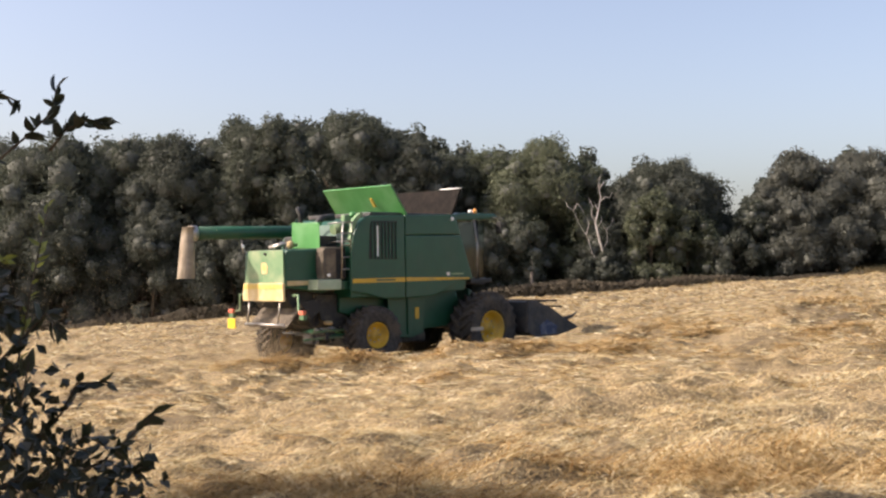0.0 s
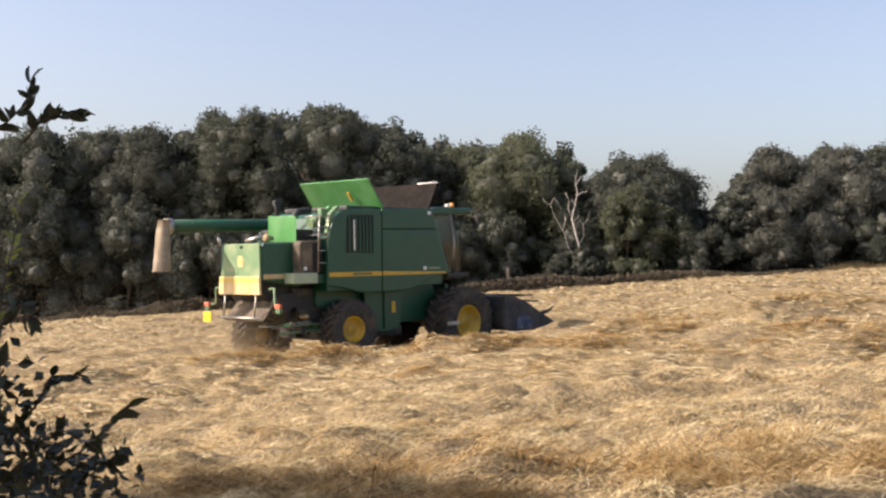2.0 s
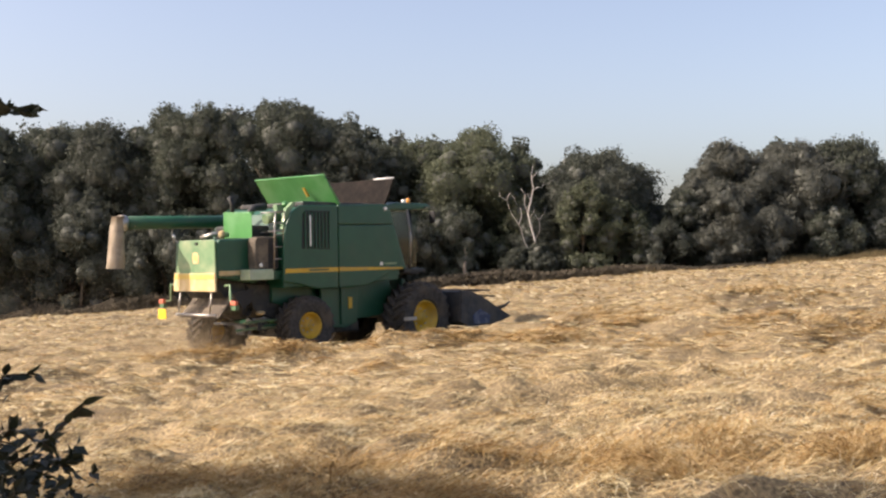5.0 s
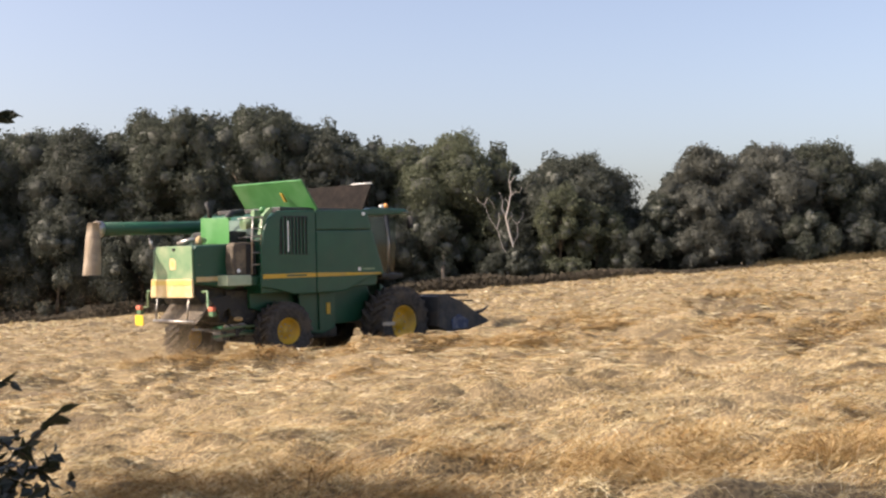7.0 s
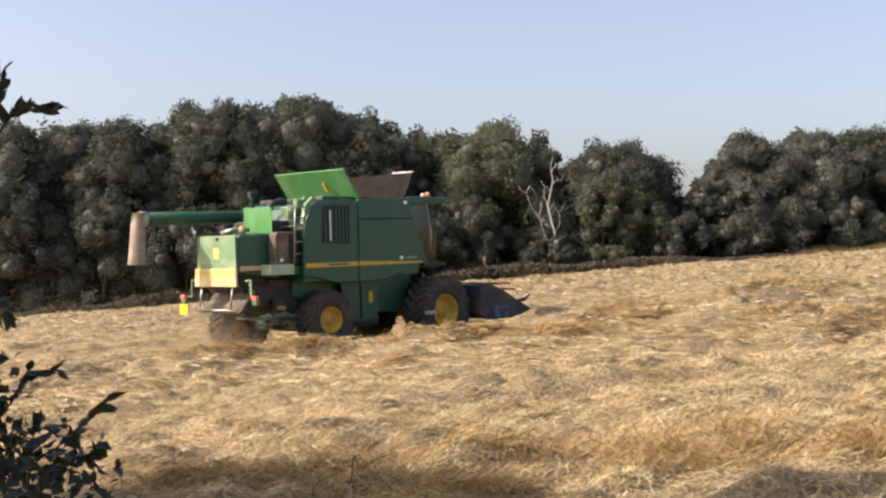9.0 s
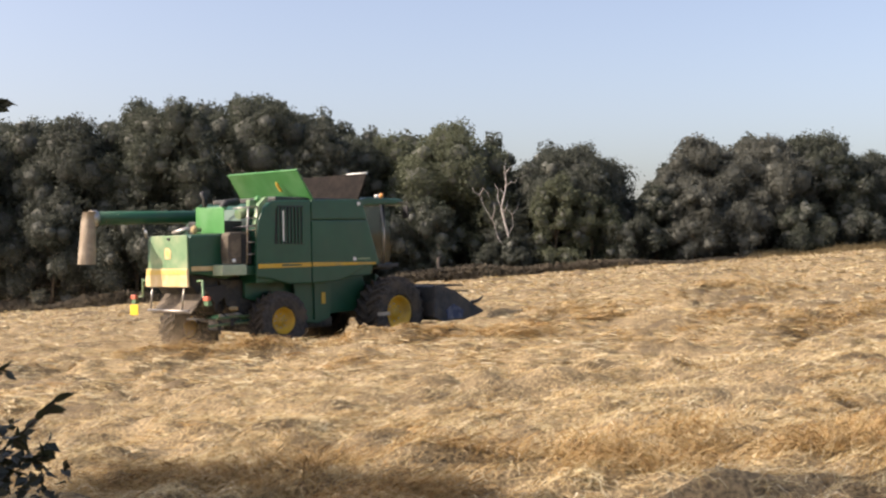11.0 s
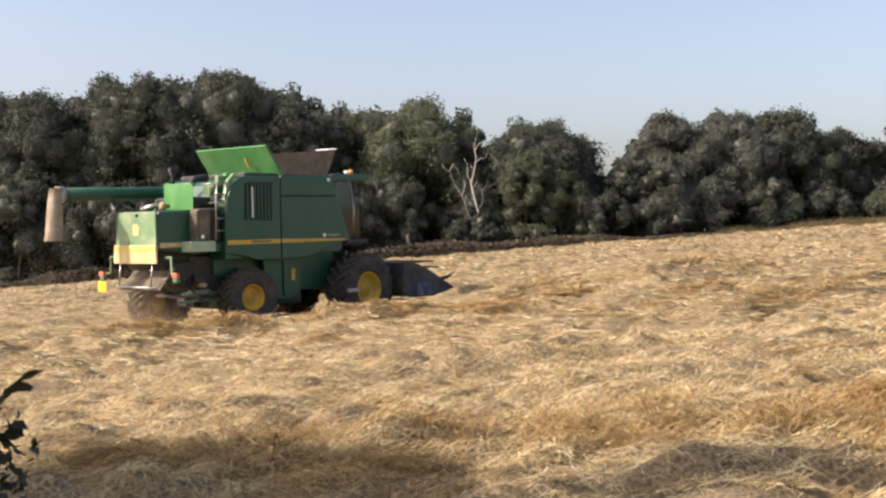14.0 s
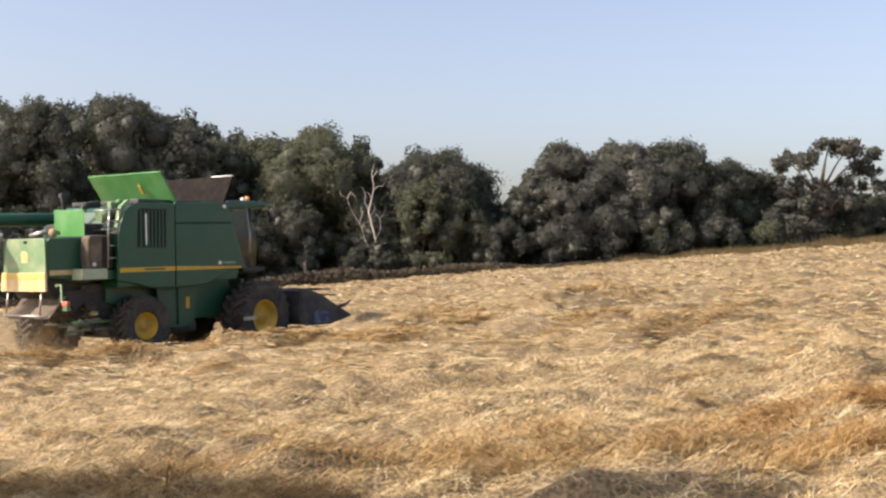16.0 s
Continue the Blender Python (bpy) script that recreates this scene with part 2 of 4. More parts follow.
# straw heaps: x, y, reach across, reach along the view, height
FAR_HEAPS = [
    (-2.3, 26.8, 1.5, .7, .3), (-4.2, 26.2, 1.2, .6, .12), (1.0, 26.6, 1.3, .6, .2), (.2, 29.0, 1.2, .5, .16), (4.2, 26.5, 2.0, .9, .16),
    (2.6, 27.0, 1.5, .7, .14), (5.0, 31.0, 2.2, 1.0, .28), (8.5, 22.0, 2.0, .9, .22), (9.5, 35.0, 2.8, 1.1, .28), (3.0, 25.6, 1.1, .5, .16),
    (5.6, 28.6, 1.6, .6, .18), (7.6, 25.4, 1.4, .6, .16), (-.4, 21.4, 1.2, .5, .12)]
NEAR_HEAPS = [
    (-.3, 11.6, .9, .5, .22), (.7, 11.2, .7, .5, .2), (2.2, 10.8, 1.1, .5, .24), (3.9, 10.6, 1.2, .6, .26), (-1.6, 11.6, 1.1, .5, .2),
    (5.2, 12.6, 1.3, .5, .13), (6.4, 11.9, 1.1, .6, .22), (4.7, 11.3, .9, .4, .2), (7.4, 13.8, 1.4, .7, .12), (6.4, 15.2, 1.2, .6, .1),
    (8.6, 16.5, 1.4, .7, .12), (.2, 13.4, 1.0, .4, .12), (3.4, 13.0, 1.0, .4, .14), (-3.6, 13.0, 1.1, .5, .16), (-2.6, 11.8, .9, .5, .18)]
NEAR_HEAPS = [(mx, my - .7, ax, ay, h * .45) for mx, my, ax, ay, h in NEAR_HEAPS]
MOUNDS = FAR_HEAPS + NEAR_HEAPS


def ground(x, y, rough=True):
    x, y = np.asarray(x, float), np.asarray(y, float)
    far = step01(100, 260, np.hypot(x, y))
    xs = np.clip(x, -60, 60)
    z = .07 * xs * (1 - far) - 3.0 * far
    px, py = x - HARVESTER[0], y - HARVESTER[1]
    along, across = px * AHEAD[0] + py * AHEAD[1], px * LEFT[0] + py * LEFT[1]
    flat = (1 - step01(3.6, 6.5, np.abs(along - 2.0))) * (1 - step01(2.3, 5.0, np.abs(across)))
    z = z * (1 - flat) + (HARVESTER_Z + .0 - .075 * across) * flat
    if rough:
        near = (1 - step01(EDGE - 2, EDGE + 3, y)) * step01(4, 8, y)
        lie = (vnoise(x * .42 + 3, y * 1.25 + 9) - .5) * .18 + (vnoise(x * 1.1, y * 2.7) - .5) * .3 + (vnoise(x * 2.6, y * 6.2) - .5) * .2
        rows = .05 * np.sin((y - .12 * x + 1.2 * vnoise(x * .15, y * .15)) * 1.9)
        z = z + (lie + rows) * near * (1 - .75 * flat)
        tuft, hollow = vnoise(x * 1.2 + 11, y * 3.0 + 5), vnoise(x * 1.4 + 71, y * 3.4 + 33)
        z = z + (.3 * np.maximum(0, tuft - .58) - .4 * np.maximum(0, hollow - .66)) * near * (1 - .8 * flat)
        for mx, my, ax, ay, h in MOUNDS:
            d = ((x - mx) / ax) ** 2 + ((y - my) / ay) ** 2
            z = z + h * np.exp(-d * 1.4) * (.7 + .6 * vnoise(x * 2.3, y * 3.9))
        for mx, my, ax, ay in PITS:
            z = z - .3 * np.exp(-(((x - mx) / ax) ** 2 + ((y - my) / ay) ** 2) * 1.4)
    return z


PITS = [  # dark bare hollows between the heaps: x, y, reach across, reach along the view
    (-1.5, 25.2, .45, .5), (1.3, 25.6, .4, .5), (3.8, 24.8, .6, .5), (6.8, 30.5, .6, .7), (4.5, 21.5, .5, .4), (-3.9, 20.5, .4, .4), (-.3, 19.2, .5, .35), (2.9, 18.2, .5, .35), (8.0, 28.0, .7, .6),
    (6.2, 17.5, .5, .3), (-2.4, 16.0, .4, .3), (1.0, 15.0, .5, .3), (-.9, 11.1, .5, .3), (2.9, 10.4, .6, .3), (4.4, 10.3, .7, .3), (5.6, 12.2, .7, .3), (10.5, 33, .9, .8), (12, 26, .7, .6), (-7.2, 24, .5, .5), (14, 40, 1.2, 1), (5, 44, 1.2, 1.2), (-1, 41, 1, 1)]
pit_rng = random.Random(23)
PITS += [(pit_rng.uniform(-9, 17), pit_rng.uniform(13, 46), pit_rng.uniform(.3, .7), pit_rng.uniform(.2, .4)) for k in range(55)]


def height(x, y):
    return float(ground(x, y, False))


def build_ground():
    turns = np.radians(np.concatenate([np.linspace(-180, -32, 40)[:-1], np.linspace(-32, 38, 340), np.linspace(38, 180, 40)[1:]]))
    reach = np.concatenate([np.linspace(.0, 8.6, 16)[:-1], 8.6 * (EDGE * 1.3 / 8.6) ** np.linspace(0, 1, 350), np.geomspace(112, 3000, 18)])
    t, r = np.meshgrid(turns, reach)
    x, y = (np.sin(t) * r).ravel(), (np.cos(t) * r).ravel()
    n, m = t.shape
    i = np.arange(n * m).reshape(n, m)
    f = np.stack([i[:-1, :-1], i[:-1, 1:], i[1:, 1:], i[1:, :-1]], -1).reshape(-1, 4)[:, ::-1]
    ob = quick_mesh("ground", np.stack([x, y, ground(x, y)], -1), f, 4, M_SOIL, smooth=True)
    tagged(ob, "sloping harvested field covered in loose golden straw", "field", kind="structure")


def build_straw():
    n = 750000
    a = np.radians(rng.uniform(-26, 34, n))
    u = rng.random(n)
    r = (8.4 ** .4 + u * (95 ** .4 - 8.4 ** .4)) ** (1 / .4)
    x, y = np.sin(a) * r, np.cos(a) * r
    pit = np.zeros(n)
    for mx, my, ax, ay in PITS:
        pit = np.maximum(pit, np.exp(-(((x - mx) / ax) ** 2 + ((y - my) / ay) ** 2) * 1.6))
    pit = np.maximum(pit, step01(.66, .78, vnoise(x * 1.4 + 71, y * 3.4 + 33)))
    pit = np.maximum(pit, .9 * step01(.72, .82, vnoise(x * 2.2 + 17, y * 6.5 + 51)))
    pit = np.maximum(pit, .8 * step01(.42, .62, vnoise(x * 1.9 + 5, y * 4.1 + 8)) * (1 - step01(11.5, 13, r)))
    keep = (rng.random(n) > .9 * pit) & (y < EDGE + rng.normal(0, .5, n)) & (rng.random(n) < .25 + 1.1 * vnoise(x * .9 + 40, y * 2.6 + 7))
    x, y, r = x[keep], y[keep], r[keep]
    n = len(x)
    heap = np.zeros(n)
    for mx, my, ax, ay, h in MOUNDS:
        heap += np.exp(-(((x - mx) / ax) ** 2 + ((y - my) / ay) ** 2))
    way = rng.normal(0.05, .7, n) + .9 * (vnoise(x * .5, y * .9) - .5) + heap * rng.normal(0, .8, n)
    tilt = np.abs(rng.normal(0, .11, n)) + heap.clip(0, 1) * rng.uniform(0, .25, n) * (r < 20) + (rng.random(n) < .015) * rng.uniform(.2, .6, n)
    length = rng.uniform(.08, .27, n) * (1 + .2 * heap.clip(0, 1))
    wide = rng.uniform(.0014, .0034, n) * np.maximum(1, r / 15) * np.where(r > 19, rng.uniform(1, 2.2, n), 1)
    d = np.stack([np.cos(way) * np.cos(tilt), np.sin(way) * np.cos(tilt), np.sin(tilt)], -1)
    side = np.stack([-np.sin(way), np.cos(way), rng.uniform(-.8, .8, n)], -1)
    side /= np.linalg.norm(side, axis=1)[:, None]
    base = np.stack([x, y, ground(x, y) + rng.uniform(-.012, .035, n)], -1)
    up = np.array((0, 0, 1.0))
    mid = base + d * (length * .5)[:, None] + up * rng.uniform(0, .05, n)[:, None]
    tip = base + d * length[:, None] - up * rng.uniform(0, .06, n)[:, None]
    w = side * wide[:, None]
    brown = (heap * (.2 + 1.1 * vnoise(x * 2.7, y * 6)) > .62) & (r < 34)
    near = (r < 19) & ~brown
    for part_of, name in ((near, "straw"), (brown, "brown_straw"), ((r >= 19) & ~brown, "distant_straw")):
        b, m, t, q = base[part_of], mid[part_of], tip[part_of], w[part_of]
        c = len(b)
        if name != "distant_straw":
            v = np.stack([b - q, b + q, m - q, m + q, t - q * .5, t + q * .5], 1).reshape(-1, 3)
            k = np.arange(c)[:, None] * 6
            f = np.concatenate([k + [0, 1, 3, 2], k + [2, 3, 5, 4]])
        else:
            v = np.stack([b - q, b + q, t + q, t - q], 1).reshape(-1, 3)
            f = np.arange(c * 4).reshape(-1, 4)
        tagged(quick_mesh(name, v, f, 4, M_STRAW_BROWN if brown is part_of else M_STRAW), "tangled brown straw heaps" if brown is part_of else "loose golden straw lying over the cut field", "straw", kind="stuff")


def build_tufts():
    """Shaggy mounds of bent stalks, each combed one way by the wind: many close to the near edge, a few farther out."""
    gen = np.random.default_rng(61)
    spots = [(mx + gen.normal(0, .3), my + gen.normal(0, .2), h * 3.0) for mx, my, ax, ay, h in NEAR_HEAPS if my < 11.4 for k in range(5)]
    spots += [(gen.uniform(-3.6, 7.5), gen.uniform(8.8, 11.4), gen.uniform(.2, .4)) for k in range(24)]
    spots += [(mx + gen.normal(0, ax * .5), my - gen.uniform(0, ay), h) for mx, my, ax, ay, h in FAR_HEAPS for k in range(4)]
    spots += [(gen.uniform(-6, 15), gen.uniform(13, 40), gen.uniform(.06, .14)) for k in range(110)]
    gold, red = [], []
    for x, y, h in spots:
        n, comb = 420 if y < 14 else 170, gen.uniform(-.5, .5) + (math.pi if gen.random() < .5 else 0)
        bx, by = x + gen.normal(0, .24, n) * (1 + y / 40), y + gen.normal(0, .11, n)
        way = comb + gen.normal(0, .5, n)
        rise, long = h * gen.uniform(.05, .8, n) ** 1.2, gen.uniform(.14, .42, n)
        wide = gen.uniform(.0012, .0026, n) * max(1, y / 11)
        d = np.stack([np.cos(way), np.sin(way) * .6, np.zeros(n)], -1) * long[:, None]
        q = np.stack([-np.sin(way) + gen.normal(0, .4, n), np.cos(way), gen.normal(0, .7, n)], -1) * wide[:, None]
        b = np.stack([bx, by, ground(bx, by) - .02], -1)
        line = [b + d * u + np.array((0, 0, 1.0)) * (rise * v)[:, None] for u, v in ((0, 0), (.22, .75), (.6, 1.0), (1.0, .45))]
        strip = np.stack([p + e * q * k for p, k in zip(line, (1, 1, .8, .3)) for e in (-1, 1)], 1)
        (red if x > 4.6 and y < 17 and gen.random() < .6 else gold).append(strip)
    for name, strips, mat, label in (("straw_tufts", gold, M_STRAW_BROWN, "shaggy brown tufts of bent straw"), ("reddish_straw_tufts", red, M_STRAW_RED, "shaggy reddish brown tufts of withered stalks")):
        v = np.concatenate(strips)
        k = np.arange(len(v))[:, None] * 8
        f = np.concatenate([k + [i, i + 1, i + 3, i + 2] for i in (0, 2, 4)])
        tagged(quick_mesh(name, v.reshape(-1, 3), f, 4, mat), label, "straw", kind="stuff")


build_ground()
build_straw()
build_tufts()


# ---------- foliage ----------
def leaf_cards(points, normals, size, spread=.7, gen=rng):
    """Folded pointed leaf sprays at points; returns vertices and faces (two triangles each)."""
    n = len(points)
    nrm = normals + gen.normal(0, spread, (n, 3))
    nrm /= np.linalg.norm(nrm, axis=1)[:, None] + 1e-9
    d = gen.normal(0, 1, (n, 3))
    d -= nrm * (d * nrm).sum(1)[:, None]
    d /= np.linalg.norm(d, axis=1)[:, None] + 1e-9
    s = np.cross(nrm, d)
    size = size * gen.uniform(.6, 1.35, n)[:, None]
    a, b = points - d * size * .5, points + d * size * .5
    c, e = points + s * size * .33 + nrm * size * .12, points - s * size * .33 + nrm * size * .12
    v = np.stack([a, c, b, e], 1).reshape(-1, 3)
    k = np.arange(n)[:, None] * 4
    return v, np.concatenate([k + [0, 1, 2], k + [0, 2, 3]])


def leaf_tips(points, normals, size, spread, gen):
    """Small three-cornered leaf sprays facing roughly along the normals; one triangle each."""
    n = len(points)
    nrm = normals + gen.normal(0, spread, (n, 3))
    nrm /= np.linalg.norm(nrm, axis=1)[:, None] + 1e-9
    d = gen.normal(0, 1, (n, 3))
    d -= nrm * (d * nrm).sum(1)[:, None]
    d /= np.linalg.norm(d, axis=1)[:, None] + 1e-9
    w = np.cross(nrm, d)
    size = size * gen.uniform(.6, 1.4, n)[:, None]
    v = np.stack([points + d * size * .62, points - d * size * .38 + w * size * .46, points - d * size * .38 - w * size * .46], 1).reshape(-1, 3)
    return v, np.arange(n * 3).reshape(-1, 3)


def lobes_for(w, d, h0, h1, n, gen):
    """Bunches that fill a crown from height h0 to h1, half width w, half depth d: uneven overlapping boughs."""
    tall = h1 - h0
    boughs = [(gen.uniform(-.15, .15) * w, 0, h1 - .26 * min(w, tall), .28 * min(w, tall))]
    for i in range(n):
        a, k = gen.uniform(0, 2 * math.pi), gen.random() ** .85
        env = 1 - .25 * (1 - k / .45) if k < .45 else math.sqrt(max(.03, 1 - ((k - .45) / .55) ** 2))
        r = gen.uniform(.1, .36) * min(w, tall * .6) + .15
        q = gen.uniform(.6, 1.0)
        boughs.append((math.cos(a) * q * env * (w - r * .5), math.sin(a) * q * env * (d - r * .5), h0 + r * .4 + k * (tall - r * 1.4), r))
    return [(x, y, z, r * .9) for x, y, z, r in boughs]


def foliage(lobes, count, size, gen):
    """Leaf sprays over the boughs, pushed in and out by noise so that their surfaces break up into ragged clumps."""
    L = np.array(lobes)
    weight = L[:, 3] ** 2
    pick = gen.choice(len(L), count, p=weight / weight.sum())
    dirs = gen.normal(0, 1, (count, 3))
    dirs[:, 2] += .25
    dirs /= np.linalg.norm(dirs, axis=1)[:, None]
    at = L[pick, :3] + dirs * L[pick, 3:]
    shift = gen.uniform(0, 200)
    coarse = vnoise(at[:, 0] * 1.1 + shift, at[:, 2] * 1.6 + at[:, 1] * .9)
    fine = vnoise(at[:, 0] * 2.9 + at[:, 1], at[:, 2] * 3.7 + shift)
    reach = L[pick, 3] * (.92 + gen.normal(0, .1, count)) + .75 * (coarse - .5) + .5 * (fine - .5) + gen.normal(0, .1, count)
    return leaf_tips(L[pick, :3] + dirs * reach[:, None], dirs, size, .75, gen)


def cores(lobes, shrink, gen):
    ico = bmesh.new()
    bmesh.ops.create_icosphere(ico, subdivisions=1, radius=1)
    base = np.array([v.co for v in ico.verts])
    tri = np.array([[v.index for v in f.verts] for f in ico.faces])
    ico.free()
    vs, fs = [], []
    for i, (x, y, z, r) in enumerate(lobes):
        vs.append(base * (r * shrink * gen.uniform(.8, 1.15, (len(base), 1))) + (x, y, z))
        fs.append(tri + i * len(base))
    return np.concatenate(vs), np.concatenate(fs)


def tree(x, y, top, w, mat, seed, leaves=11000, size=.27, low=.8, trunk=.28, bark=M_BARK, label="", name="tree", bunches=26, group="trees at the field edge"):
    gen = np.random.default_rng(seed)
    z = height(x, y)
    h = top - z
    root = thing(name, label, "tree", Matrix.Translation((x, y, z)), group)
    bm = bmesh.new()
    lean = gen.uniform(-.4, .4)
    back = w * .3
    tube([(0, back, -.2), (lean * .2, back, h * .18), (lean * .6, back, h * .38), (lean, back, h * .62)], [trunk * 1.3, trunk, trunk * .8, trunk * .35], 8, bm)
    for i in range(7):
        a, k = gen.uniform(0, 6.28), gen.uniform(.22, .5)
        s = Vector((lean * k, back, h * k))
        e = Vector((math.cos(a) * w * .35, math.sin(a) * w * .3 + w * .3, h * gen.uniform(k + .1, .75)))
        tube([s, s.lerp(e, .5) + Vector((0, 0, .3)), e], [trunk * .45, trunk * .28, .04], 6, bm)
    part("trunk", bm, bark, root)
    lobes = lobes_for(w, w * .8, low, h, bunches, gen)
    v, f = foliage(lobes, leaves, size, gen)
    crown = quick_mesh("crown", v, f, 3, mat, root)
    v, f = cores(lobes, .76, gen)
    quick_mesh("inner_foliage", v, f, 3, M_CORE, crown, smooth=True)
    return root


# the wood along the far side of the field
OAK = "dense dark green oak at the edge of the field"
PALE = "lighter green broad-leaved tree at the edge of the field"
WOOD = [  # x, y, top, half width, foliage, label
    (-38.5, 84, 10.6, 5.2, M_LEAF, OAK), (-31.5, 86, 10.9, 4.6, M_LEAF_DARK, OAK), (-27.3, 83, 11.2, 4.2, M_LEAF, OAK), (-23.0, 84, 11.1, 3.4, M_LEAF, OAK),
    (-19.4, 83, 10.9, 3.3, M_LEAF_DARK, OAK), (-15.6, 84, 12.0, 3.4, M_LEAF, OAK), (-12.6, 82, 12.1, 2.9, M_LEAF, OAK), (-7.8, 85, 13.15, 4.3, M_LEAF, OAK),
    (-4.3, 87, 12.0, 2.7, M_LEAF_DARK, OAK), (-3.0, 84, 11.2, 2.5, M_LEAF_DARK, OAK), (-.6, 86, 10.4, 2.2, M_LEAF, OAK), (1.9, 87, 10.6, 2.2, M_LEAF_LIGHT, PALE),
    (6.1, 85, 11.2, 4.3, M_LEAF_LIGHT, PALE), (14.3, 84, 9.75, 4.15, M_LEAF_DARK, "round dark green tree at the edge of the field"),
    (23.6, 84, 10.2, 2.9, M_LEAF_GREY, "grey-green willow at the edge of the field"), (28.2, 85, 10.4, 3.6, M_LEAF_GREY, "grey-green willow at the edge of the field"),
    (32.6, 86, 10.6, 3.6, M_LEAF, OAK), (36.8, 87, 9.4, 3.0, M_LEAF_DARK, "dark leaning tree at the edge of the field")]
for i, (x, y, top, w, m, label) in enumerate(WOOD):
    tree(x, y, top + (.45 if x < -10 else .1), w * (1.32 if x < 5 else 1.14), m, 100 + i, leaves=int(16000 * w), size=.148, bunches=64, label=label, low=.5 + (i % 3) * .3)

BACK = [(-40, 11.4, 4.5), (-35.5, 11.5, 4.5), (-31, 11.6, 4.2), (-26.8, 11.6, 4), (-22.8, 11.7, 3.8), (-19, 12.0, 3.8), (-15.8, 12.8, 3.6), (-12.0, 13.2, 3.8), (-9.6, 13.9, 3.6), (-6.2, 13.9, 3.8), (-2.8, 12.8, 3.4), (.2, 11.6, 3.0), (3.2, 11.3, 2.8), (5.6, 11.5, 2.6), (9.4, 11.2, 2.7), (13.6, 10.2, 2.6), (17, 9.8, 2.4), (25.5, 11.0, 2.8), (29.4, 11.2, 3.2), (33.4, 11.3, 3.2)]
for i, (x, top, w) in enumerate(BACK):
    tree(x, 91 + (i % 3) * .8, top + (.4 if x < -10 else .05), w, M_LEAF_DARK if i % 2 else M_LEAF, 200 + i, leaves=int(1900 * w), size=.24, label="dark green tree deeper in the wood", low=3.0, group="trees deeper in the wood")

# lower bushes in front of and between the trees
SHRUBS = [(12.6, 80, 7.2, 1.9, M_LEAF_LIGHT), (15.2, 80.5, 6.2, 2.2, M_LEAF_LIGHT), (19.9, 82, 6.8, 1.5, M_LEAF), (20.8, 83, 7.6, 1.4, M_LEAF_GREY), (22.0, 80, 6.5, 1.9, M_LEAF_GREY),
          (25.4, 81, 5.6, 2.2, M_LEAF_GREY), (18.0, 80, 4.8, 2.0, M_LEAF_DARK), (30.0, 82, 6.0, 2.4, M_LEAF), (9.5, 81, 5.0, 2.0, M_LEAF_DARK), (1.0, 80, 5.2, 2.6, M_LEAF_DARK),
          (4.2, 81, 5.8, 2.4, M_LEAF), (-4.0, 80, 5.6, 3.0, M_LEAF_DARK), (-9.5, 80, 5.8, 3.0, M_LEAF_DARK), (-15.0, 80, 5.4, 3.2, M_LEAF_DARK), (-20.5, 80, 5.2, 3.0, M_LEAF_DARK),
          (-26, 80, 5.4, 3.2, M_LEAF_DARK), (-32, 80, 5.2, 3.2, M_LEAF_DARK), (34.5, 83, 5.4, 2.2, M_LEAF_DARK), (38.4, 83, 4.6, 1.3, M_LEAF_LIGHT), (41.5, 85, 5.4, 2.4, M_LEAF_GREY),
          (9.7, 79.6, 3.3, 1.2, M_LEAF_DARK), (8.2, 79.8, 3.0, 1.1, M_LEAF_DARK), (45.5, 86, 5.6, 2.8, M_LEAF), (50, 88, 7.0, 3.4, M_LEAF)]
for i, (x, y, top, w, m) in enumerate(SHRUBS):
    tree(x, y, top, w, m, 300 + i, leaves=int(6500 * w), size=.14, low=0.0, trunk=.1, bunches=30, name="shrub",
         label="dense dark shrub under the trees" if m in (M_LEAF_DARK, M_LEAF) else "pale green shrub under the trees", group="shrubs at the field edge")


def undergrowth():
    """Dark tangled growth deep inside the wood, behind the first trunks."""
    gen = np.random.default_rng(5)
    n = 26000
    x = gen.uniform(-46, 60, n)
    hgt = 5.6 + 2.0 * vnoise(x * .3, x * 0) - 2.2 * np.exp(-((x - 19.5) / 2) ** 2) - 2.6 * step01(33, 39, x)
    y = gen.uniform(88, 92, n)
    z = ground(x, y, False) + gen.random(n) ** .8 * hgt
    v, f = leaf_cards(np.stack([x, y, z], -1), np.tile((0, -1, .3), (n, 1)), .75, gen=gen)
    tagged(quick_mesh("undergrowth", v, f, 3, M_LEAF_DARK), "dark tangled undergrowth inside the wood", "undergrowth", kind="stuff")


undergrowth()


